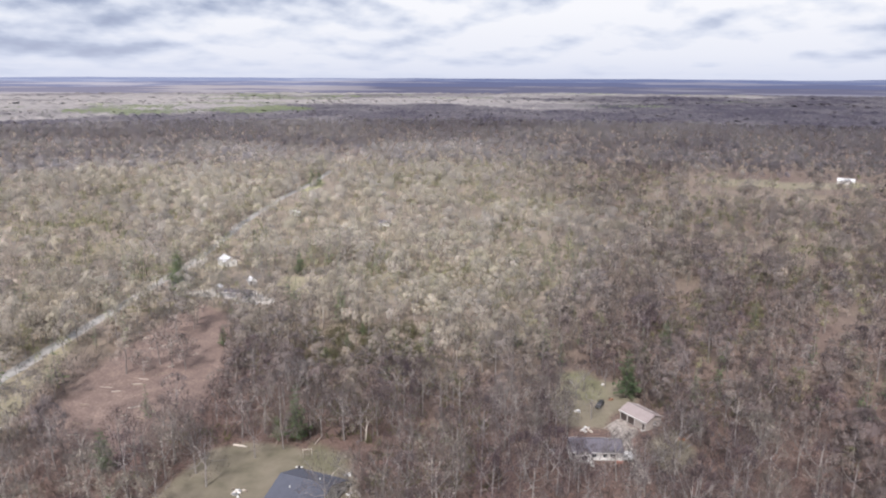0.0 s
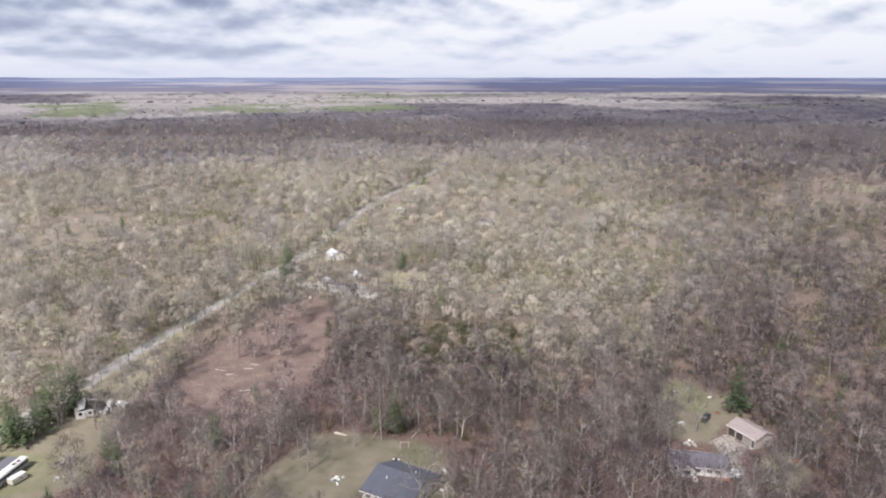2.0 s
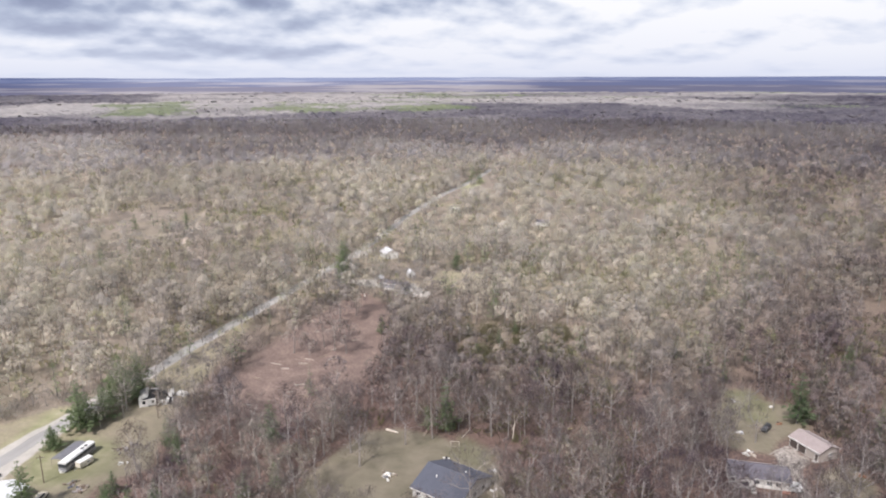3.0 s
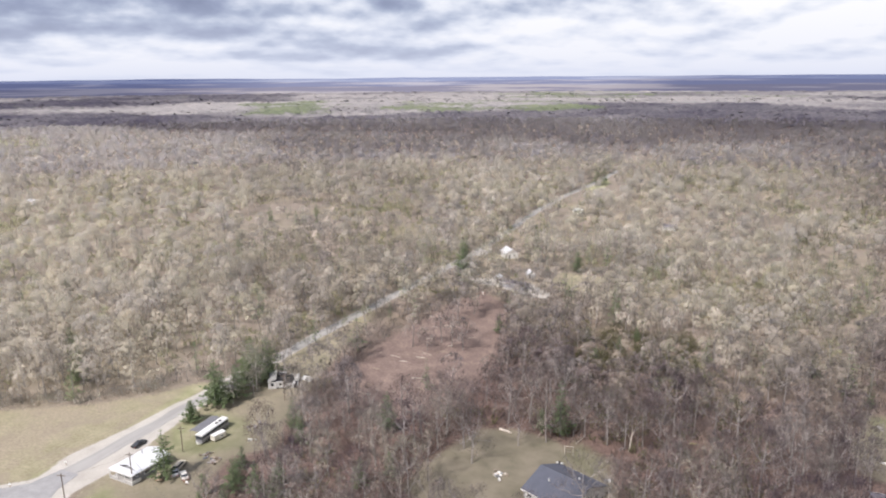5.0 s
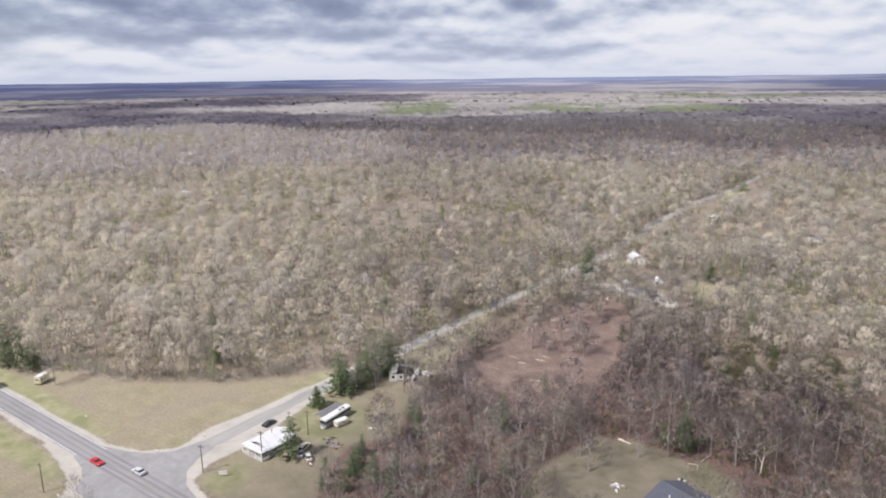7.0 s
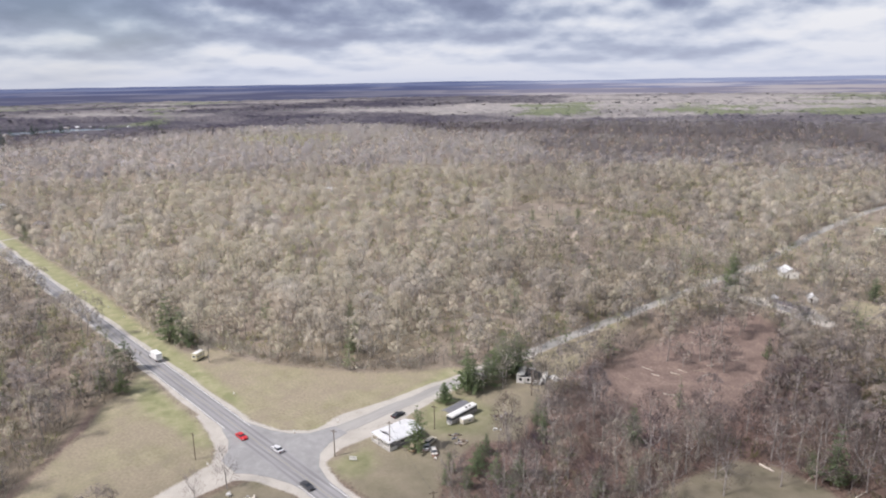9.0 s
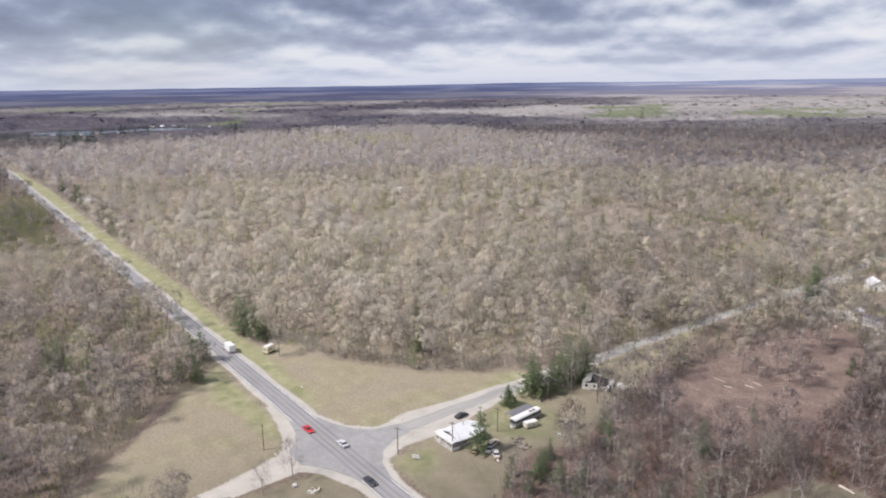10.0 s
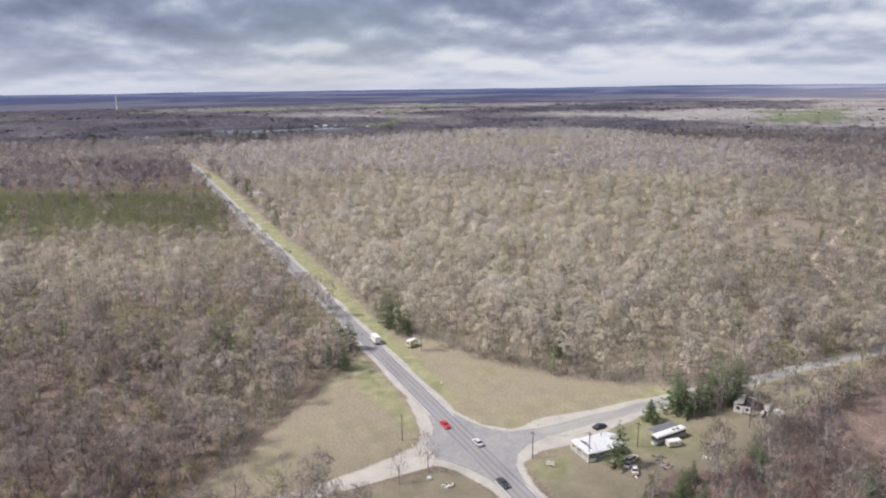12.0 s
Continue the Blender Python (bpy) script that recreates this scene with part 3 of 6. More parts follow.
def give(me, stand, puff=None, hue=None):
    """The stand's tone with its painted cloud shade, the crown's round and the tree's own hue, for the twig materials.
    """
    if hue is not None:
        me.attributes.new("hue", "FLOAT", "POINT").data.foreach_set("value", np.ascontiguousarray(hue, np.float32).ravel())
    me.attributes.new("stand", "FLOAT", "POINT").data.foreach_set("value", np.ascontiguousarray(stand, np.float32).ravel())
    if puff is not None:
        me.attributes.new("puff", "FLOAT_VECTOR", "POINT").data.foreach_set("vector", np.ascontiguousarray(puff, np.float32).ravel())
    return me


LAKE = [(-1935, 306), (-1839, 337), (-1777, 364), (-1769, 402), (-1840, 431), (-1820, 487), (-1811, 588), (-1833, 692), (-1888, 687), (-1979, 605), (-1940, 483), (-1990, 423), (-2033, 329)]
# stands of the distant wood: some darkened for cloud shade, and light green pine
SHADED_STANDS = [[(-670, 850), (-680, 920), (-370, 1120), (-280, 850), (-370, 760), (-500, 720), (-580, 740)], [(-3190, 3100), (-2520, 3570), (-1670, 2370), (-2180, 2120)]]
# the belt of cloud shade painted as darker wood: azimuth, where it begins and where it ends
SHADE_BELT = np.array([(-38, 940, 4700), (-30, 950, 4700), (-20, 1110, 3200), (-10, 1070, 2000), (1, 1080, 2600), (7, 970, 2550), (12, 1020, 2450), (19, 1080, 1900), (29, 1180, 1760), (36, 1290, 1780), (42, 1300, 1880),
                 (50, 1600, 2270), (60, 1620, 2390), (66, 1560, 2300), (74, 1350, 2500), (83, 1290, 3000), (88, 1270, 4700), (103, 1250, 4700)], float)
ROADSIDE_STAND = [(-531, 656), (-411, 776), (-150, 425), (-121, 306), (-138, 244), (-176, 268), (-264, 370)]
GREEN_STANDS = [[(-1790, 2100), (-1450, 2410), (-970, 1610), (-1200, 1450)], [(-1280, 2430), (-960, 2660), (-730, 2020), (-950, 1800)], [(-2950, 1180), (-2890, 1290), (-1940, 860), (-1790, 730)],
                [(-1180, 2180), (-400, 2360), (-400, 1800), (-930, 1740)]]


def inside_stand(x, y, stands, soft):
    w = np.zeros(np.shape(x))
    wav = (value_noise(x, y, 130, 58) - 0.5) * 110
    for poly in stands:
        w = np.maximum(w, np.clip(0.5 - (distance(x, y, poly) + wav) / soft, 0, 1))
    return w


def stand_and_shade(x, y):
    """Kinds of wood with cloud shade put into their tone: 0 for young purple-grey maples and shaded wood, 1 for pale
    oak and aspen.
    """
    r, az = np.hypot(x, y), np.degrees(np.arctan2(-x, y))
    wav = (value_noise(x, y, 170, 51) - 0.5) * 2
    s = np.full(np.shape(r), 0.84)
    # cloud shade over the near wood, painted as a darker twig tone
    s = s - 0.52 * shaded_share(x, y)
    s = s - 0.47 / (1 + np.exp((az + 9 - 5 * wav) / 3))
    s = s - 0.37 / (1 + np.exp(np.clip((y - highway_y(x) + 4) / 3, -50, 50))) * (x < 0) * np.clip((1300 - r) / 250, 0, 1)
    s = s - 0.3 / (1 + np.exp(np.clip((y - 24) / 6, -50, 50))) * (x < -120) * (x > -330)
    # young maples round the farm, with some cloud shade painted into their tone
    s = s - 0.34 * np.exp(-((x + 82) ** 2 + (y - 308) ** 2) / (2 * 36 ** 2))
    plain_west = 1 / (1 + np.exp(np.clip(-(az - 43) / 2, -50, 50)))
    s = s - (0.05 + 0.45 * plain_west) / (1 + np.exp(np.clip(-(r - 3700 + 1150 * plain_west - 240 * wav) / 120, -50, 50))) * (az > 12)
    s = s - (s - 0.35) * 0.65 * inside_stand(x, y, [ROADSIDE_STAND], 120)
    s = s - 0.1 / (1 + np.exp(-(az - 84) / 2)) / (1 + np.exp(-(r - 640) / 40))
    s = s + 0.42 * (value_noise(x, y, 70, 52) - 0.5) + np.where(r > 1600, 0.95, 0.48) * (value_noise(x, y, 400, 53) - 0.5) + np.where(r > 1600, 0.7, 0.0) * (value_noise(x, y, 900, 54) - 0.5)
    # cloud shade on the distant wood, painted as a darker tone
    dark = inside_stand(x, y, SHADED_STANDS, 80) * np.where(r < 1150, 0.75, 0.93)
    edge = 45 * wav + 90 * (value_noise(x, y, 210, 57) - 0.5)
    lo, hi = np.interp(az, SHADE_BELT[:, 0], SHADE_BELT[:, 1]), np.interp(az, SHADE_BELT[:, 0], SHADE_BELT[:, 2])
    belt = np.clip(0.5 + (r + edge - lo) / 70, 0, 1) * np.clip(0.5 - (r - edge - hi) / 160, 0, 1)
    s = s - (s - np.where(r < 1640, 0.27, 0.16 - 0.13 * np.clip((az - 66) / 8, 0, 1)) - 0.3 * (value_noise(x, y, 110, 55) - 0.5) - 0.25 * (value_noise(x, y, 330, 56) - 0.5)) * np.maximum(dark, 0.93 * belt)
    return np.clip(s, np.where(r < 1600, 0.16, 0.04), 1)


make_ground()

BUILT = [(-146, 125, 9), (-141, 148, 9), (-137, 146, 5), (-141, 186, 9), (-33, 153, 15), (62, 200, 10), (44, 181, 12), (-124, 386, 9), (-104, 328, 14),
         (-100, 350, 6), (-88, 345, 6), (-250, 112, 7), (52, 209, 4), (44, 206, 4), (43, 171, 9), (36, 175, 7), (50, 172, 7), (58, 186, 6), (61.7, 177, 4), (66, 187, 4), (-121, 375, 6), (-108, 318, 5), (-716, 153, 15), (-695, 148, 10), (-592, 150, 13), (-575, 146, 8), (-566, 404, 12), (-550, 394, 10), (-117, 363, 7), (-95, 321, 8), (-85, 318, 6), (-130, 680, 16), (-126, 655, 14), (-122, 632, 12), (-136, 368, 6), (-142, 388, 9)]


def is_open(x, y):
    """Where no wood grows: roads, meadows, yards, houses."""
    o = np.zeros(x.shape, bool)
    for name in ("dry", "green", "brown", "gravel"):
        for poly in ZONES[name]:
            o |= distance(x, y, poly) < 1.5
    dh = y - highway_y(x)
    o |= (np.abs(dh) < 7.5) & (x > -1095)
    o |= line_distance(x, y, SIDE) < 4.2
    o |= line_distance(x, y, SOUTH) < 5.0
    for bx, by, r in BUILT:
        o |= np.hypot(x - bx, y - by) < r
    return o


THIN = [[(-162, 190), (-139, 190), (-134, 300), (-134, 400), (-152, 400)], [(225, 600), (255, 745), (480, 730), (440, 590), (330, 560)],
        [(-268, 350), (-255, 414), (-296, 485), (-368, 515), (-380, 440), (-330, 380)], [(-160, 590), (-105, 590), (-100, 730), (-150, 740)], [(-60, 235), (-8, 245), (-5, 285), (-50, 282)], [(-120, 322), (-58, 316), (-58, 346), (-110, 350)], [(-130, 104), (-104, 100), (-98, 124), (-106, 142), (-118, 150), (-128, 165), (-136, 150)], [(-120, 152), (-84, 164), (-78, 186), (-98, 178), (-118, 192)],
        [(-122, 192), (-108, 160), (-76, 160), (-66, 188), (-74, 230), (-92, 285), (-82, 224), (-90, 192)], [(-140, 200), (-128, 190), (-118, 260), (-110, 300), (-122, 330), (-140, 320), (-148, 262)],
        [(-1650, 180), (-1490, 300), (-1460, 560), (-1560, 720), (-1700, 700), (-1700, 200)], [(-150, 430), (-118, 430), (-108, 660), (-140, 660)]]


def thinned(x, y):
    """Share of trees kept: fewer along the side road and in cut-over parts."""
    k = np.ones(x.shape)
    for poly, share in zip(THIN, (0.5, 0.3, 0.3, 0.4, 0.4, 0.25, 0.42, 0.7, 0.55, 0.65, 0.25, 0.4)):
        k = np.where(distance(x, y, poly) < 0, share, k)
    return k


def scatter(r0, r1, step, az0, az1, rng, keep=1.0):
    """Jittered places between two distances from the plan's origin, within a fan of azimuths (degrees from +y to the left)."""
    if step > 6:
        # seeds fall anywhere, and those too near to a neighbour fail
        cell, kept, taken = step * 0.74, [], {}
        count = int(radians(az1 - az0) / 2 * (r1 ** 2 - r0 ** 2) / step ** 2 * 2.8)
        rad, ang = np.sqrt(rng.uniform(r0 ** 2, r1 ** 2, count)), np.radians(rng.uniform(az0, az1, count))
        for px, py in zip((-np.sin(ang) * rad).tolist(), (np.cos(ang) * rad).tolist()):
            i, j = math.floor(px / cell), math.floor(py / cell)
            if all((q[0] - px) ** 2 + (q[1] - py) ** 2 > cell * cell for a in (i - 1, i, i + 1) for b in (j - 1, j, j + 1) for q in taken.get((a, b), ())):
                taken.setdefault((i, j), []).append((px, py))
                kept.append((px, py))
        x, y = np.array(kept).T
    else:
        g = np.arange(-r1, r1, step)
        x, y = np.meshgrid(g, g)
        x = (x + rng.uniform(-0.48, 0.48, x.shape) * step).ravel()
        y = (y + rng.uniform(-0.48, 0.48, y.shape) * step).ravel()
    r, az = np.hypot(x, y), np.degrees(np.arctan2(-x, y))
    ok = (r >= r0) & (r < r1) & (az > az0) & (az < az1) & (rng.random(len(x)) < keep)
    x, y = x[ok], y[ok]
    ok = ~is_open(x, y) & (rng.random(len(x)) < (0.72 + 0.5 * value_noise(x, y, 28, 91)) * thinned(x, y))
    return np.stack([x[ok], y[ok]], 1)


rng = np.random.default_rng(11)
AZ0, AZ1 = -38, 103


def pine_share(p):
    """How likely a tree is an evergreen."""
    s = np.where(value_noise(p[:, 0], p[:, 1], 60, 3) > 0.58, 0.24, 0.045)
    s = np.where(distance(p[:, 0], p[:, 1], [(-880, -95), (-590, -66), (-515, 86), (-725, 116)]) < 0, 0.85, s)
    s = np.where(distance(p[:, 0], p[:, 1], [(-1290, 700), (-1215, 800), (-1080, 820), (-900, 690), (-1070, 600)]) < 0, 0.6, s)
    s = np.where((p[:, 0] < -225) & (p[:, 0] > -360) & (p[:, 1] > 10) & (p[:, 1] < 100) & (value_noise(p[:, 0], p[:, 1], 30, 9) > 0.45), 0.2, s)
    s = np.where((p[:, 0] < -160) & (p[:, 0] > -420) & (p[:, 1] > 130) & (p[:, 1] < 500) & (value_noise(p[:, 0], p[:, 1], 45, 8) > 0.5), 0.10, s)
    return s


def wood_object(name, places, shapes, mats, label, low=0.62, high=1.25):
    a = planted(places, shapes, rng, low, high)
    me = give(mesh_from(name, a["verts"], a["tris"], mats, a["index"]), a["stand"], a["puff"], a["hue"])
    return tagged(new(name, me), label, "woods", kind="stuff")


def as_shapes(trees):
    return [list(enumerate(t)) for t in trees]


close = scatter(0, 205, 7.0, AZ0, AZ1, rng)
near = scatter(205, 430, 8.2, AZ0, AZ1, rng)
middle = scatter(430, 820, 10.6, AZ0, AZ1, rng)
far = scatter(820, 1640, 12.6, AZ0, AZ1, rng)
behind = np.concatenate([scatter(120, 330, 11, AZ1, 181, rng), scatter(120, 330, 11, -181, AZ0, rng)])
back = np.concatenate([scatter(0, 120, 7.0, AZ1, 181, rng), scatter(0, 120, 7.0, -181, AZ0, rng)])
# trees crowd both sides of the side road
verge = np.array([(x + s * rng.uniform(4.6, 8.5), y + rng.uniform(-2, 2)) for (x0, y0), (x1, y1) in zip(SIDE[5:], SIDE[6:]) for k in np.arange(0, 1, 5.5 / math.hypot(x1 - x0, y1 - y0))
                  for x, y in [(x0 + (x1 - x0) * k, y0 + (y1 - y0) * k)] for s in (-1, 1) if s < 0 or (y < 430 and rng.random() < 0.62)])
near, middle = np.concatenate([near, verge[verge[:, 1] < 430]]), np.concatenate([middle, verge[verge[:, 1] >= 430]])
# a few saplings in the reddish clearing
clearing = np.array([(rng.uniform(-124, -80), rng.uniform(180, 292)) for _ in range(110)])
near = np.concatenate([near, clearing[distance(clearing[:, 0], clearing[:, 1], ZONES["brown"][0]) < -4][:9]])
# the single trees stand round the yards and clearings
order = np.argsort(np.hypot(close[:, 0] + 45, (close[:, 1] - 165) * 1.3))
single, close = close[order[:285]], close[order[285:]]
round_eye = np.hypot(*close.T) < 30
round_back = np.hypot(*back.T) < 30
single = np.concatenate([single, close[round_eye], back[round_back]])
near = np.concatenate([close[~round_eye], back[~round_back], near])


def split(p):
    e = rng.random(len(p)) < pine_share(p)
    return p[~e], p[e]


near, near_pine = split(near)
middle, middle_pine = split(middle)
far, far_pine = split(far)


def budding(p):
    e = rng.random(len(p)) < np.where(value_noise(p[:, 0], p[:, 1], 55, 64) > 0.55, 0.48, 0.1) * (1 - 0.8 * shaded_share(p[:, 0], p[:, 1]))
    return p[~e], p[e]


near, near_bud = budding(near)
middle, middle_bud = budding(middle)
wood_object("budding_trees", near_bud, as_shapes([bare_tree(rng, rng.uniform(11, 15), 5, 150, 1.2, 0.12, 4, spread=0.3, core=70, bit=0.8) for _ in range(4)]), [BARK, BUDS, BUD_SPRAY], "small trees with yellow-green buds")
wood_object("budding_trees", middle_bud, as_shapes([bare_tree(rng, rng.uniform(11, 15), 3, 40, 1.5, 0.25, 3, spread=0.32, core=44, bit=1.0) for _ in range(4)]), [BARK, BUDS, BUD_SPRAY], "small trees with yellow-green buds", 0.7, 1.25)
wood_object("near_woods", near, as_shapes([bare_tree(rng, rng.uniform(14.5, 18), 6, 150, 1.7, 0.085, 4, spread=rng.uniform(0.31, 0.39), core=200, bit=0.88) for _ in range(9)]), [BARK, TWIG, SPRAY], "leafless grey-brown oaks and maples of the near wood")
wood_object("middle_woods", middle, as_shapes([bare_tree(rng, rng.uniform(15, 18.5), 3, 30, 2.0, 0.12, 3, spread=rng.uniform(0.34, 0.42), core=120, bit=1.8) for _ in range(9)]), [BARK, TWIG, WIDE_SPRAY], "leafless grey-brown trees of the wood beyond", 0.72, 1.15)
wood_object("far_woods", far, as_shapes([bare_tree(rng, rng.uniform(15, 19), 2, 2, 2.2, 0.3, 3, spread=rng.uniform(0.36, 0.44), core=40, bit=2.4, trunk=False) for _ in range(8)]), [TWIG, HAZED_SPRAY], "leafless trees of the distant wood", 0.82, 1.14)
wood_object("outer_woods", behind, as_shapes([bare_tree(rng, rng.uniform(14, 18), 3, 30, 1.8, 0.3, 3, core=24, bit=1.2) for _ in range(4)]), [BARK, TWIG, SPRAY], "leafless trees of the surrounding wood")
wood_object("near_evergreens", near_pine, as_shapes([pine_tree(rng, rng.uniform(14, 20), 12, 7, 4, 0.08, rng.uniform(0.13, 0.2), 0.85) for _ in range(6)]), [BARK, NEEDLE], "dark green young pines scattered in the wood", 0.5, 1.15)
wood_object("middle_evergreens", middle_pine, as_shapes([pine_tree(rng, rng.uniform(14, 19), 7, 5, 2, 0.1, 0.19) for _ in range(4)]), [BARK, NEEDLE], "dark green pines in the wood beyond", 0.6, 1.2)
wood_object("far_evergreens", far_pine, [[(0, pine_tree(rng, 19, 5, 4, 1, 0.2, 0.2)[1])] for _ in range(4)], [NEEDLE], "dark green pines of the distant wood", 0.7, 1.2)


rows_ = scatter(500, 900, 4.8, 80, AZ1, rng)
rows_ = rows_[distance(rows_[:, 0], rows_[:, 1], [(-880, -95), (-590, -66), (-515, 86), (-725, 116)]) < 0]
wood_object("pine_plantation", rows_, [[(0, pine_tree(rng, 14, 5, 5, 2, 0.3, 0.24)[1])] for _ in range(4)], [PLANTED], "dense dark green pine plantation beside the highway", 0.75, 1.1)


light = scatter(960, 1600, 7.0, 45, 70, rng)
light = light[distance(light[:, 0], light[:, 1], [(-1290, 700), (-1215, 800), (-1080, 820), (-900, 690), (-1070, 600)]) < 0]
wood_object("light_pines", light, [[(0, pine_tree(rng, 19, 5, 4, 2, 0.3, 0.2)[1])] for _ in range(4)], [LIGHT], "stand of light green pines far in the wood", 0.8, 1.2)


def undergrowth(name, step, r0, r1, share, seed, mat, label, height, twigs, width):
    p = scatter(r0, r1, step, AZ0, AZ1, rng)
    p = p[(value_noise(p[:, 0], p[:, 1], 35, seed) > share) & (rng.random(len(p)) < 0.8)]
    wood_object(name, p, [[(0, shrub(rng, height * rng.uniform(0.7, 1.3), twigs, width))] for _ in range(6)], [mat], label, 0.6, 1.4)


# pines round the far lake and along the edges of the distant stands
shore = [(cx + rng.normal(0, 18), cy + rng.normal(0, 15)) for cx, cy in ((-1633, 9), (-1640, 14), (-1616, 162), (-1590, 174), (-1588, 199), (-1560, 190), (-1533, 220), (-1514, 246), (-1525, 232), (-1400, 277), (-1383, 282), (-1375, 305), (-1390, 312), (-1700, 330), (-1690, 350), (-1720, 400), (-1760, 455), (-1790, 520), (-1690, 700)) for _ in range(12)]
shore += [(-2180 + 240 * u + rng.normal(0, 15), 1250 + 340 * u + rng.normal(0, 15)) for u in rng.random(34)]
shore += [(-1317 + 410 * u + rng.normal(0, 12), 1581 + 85 * u + rng.normal(0, 15)) for u in rng.random(26)]
wood_object("lakeside_pines", np.array(shore), [[(0, pine_tree(rng, 30, 9, 6, 4, 0.2, 0.24)[1])] for _ in range(4)], [DARK_NEEDLE], "dark pines on the far lake shore and ridges", 0.7, 1.15)
undergrowth("budding_undergrowth", 5.0, 20, 420, 0.62, 61, BUDS, "yellow-green budding shrubs under the trees", 3.4, 34, 0.22)
undergrowth("budding_undergrowth", 7.0, 420, 800, 0.62, 61, BUDS, "yellow-green budding shrubs under the trees", 5.0, 14, 0.6)
undergrowth("brush", 4.6, 0, 440, 0.25, 62, SHRUB, "bare brown brush under the trees", 2.6, 22, 0.14)
# brush fills the edges of the wood
edge = scatter(60, 460, 3.1, AZ0, AZ1, rng)
gap = np.min([distance(edge[:, 0], edge[:, 1], poly) for name in ("dry", "green", "brown") for poly in ZONES[name]], axis=0)
edge = edge[(gap > 1.5) & (gap < 10 * rng.uniform(0.3, 1, len(gap)))]
wood_object("edge_brush", edge, [[(0, shrub(rng, rng.uniform(3.0, 5.6), 36, 0.14))] for _ in range(5)], [TWIG], "grey bare brush along the edge of the wood", 0.6, 1.4)
young = np.concatenate([edge[rng.random(len(edge)) < 0.3], scatter(150, 430, 9.5, AZ0, AZ1, rng)])
wood_object("saplings", young, as_shapes([bare_tree(rng, rng.uniform(6.5, 9.5), 3, 40, 1.2, 0.08, 3, spread=0.3, core=30, bit=1.0) for _ in range(6)]), [BARK, TWIG, SPRAY], "young bare trees under the taller wood", 0.7, 1.25)
edge = scatter(460, 1100, 4.5, 60, AZ1, rng)
gap = distance(edge[:, 0], edge[:, 1], ZONES["green"][0])
wood_object("edge_brush", edge[(gap > 1.0) & (gap < 9)], [[(0, shrub(rng, rng.uniform(3.5, 5.5), 16, 0.4))] for _ in range(5)], [TWIG], "grey bare brush along the edge of the wood", 0.6, 1.4)
# low junipers in the thicket behind the lawn
juniper = np.array([(rng.uniform(-62, -4), rng.uniform(228, 290)) for _ in range(420)])
juniper = juniper[distance(juniper[:, 0], juniper[:, 1], [(-60, 240), (-8, 235), (-5, 278), (-46, 286)]) < 4 * rng.normal(size=420)]
wood_object("juniper_thicket", juniper, [[(0, pine_tree(rng, 4.2, 6, 6, 3, 0.2, 0.36)[1])] for _ in range(5)], [OLIVE], "low olive-green junipers in a thicket", 0.6, 1.5)


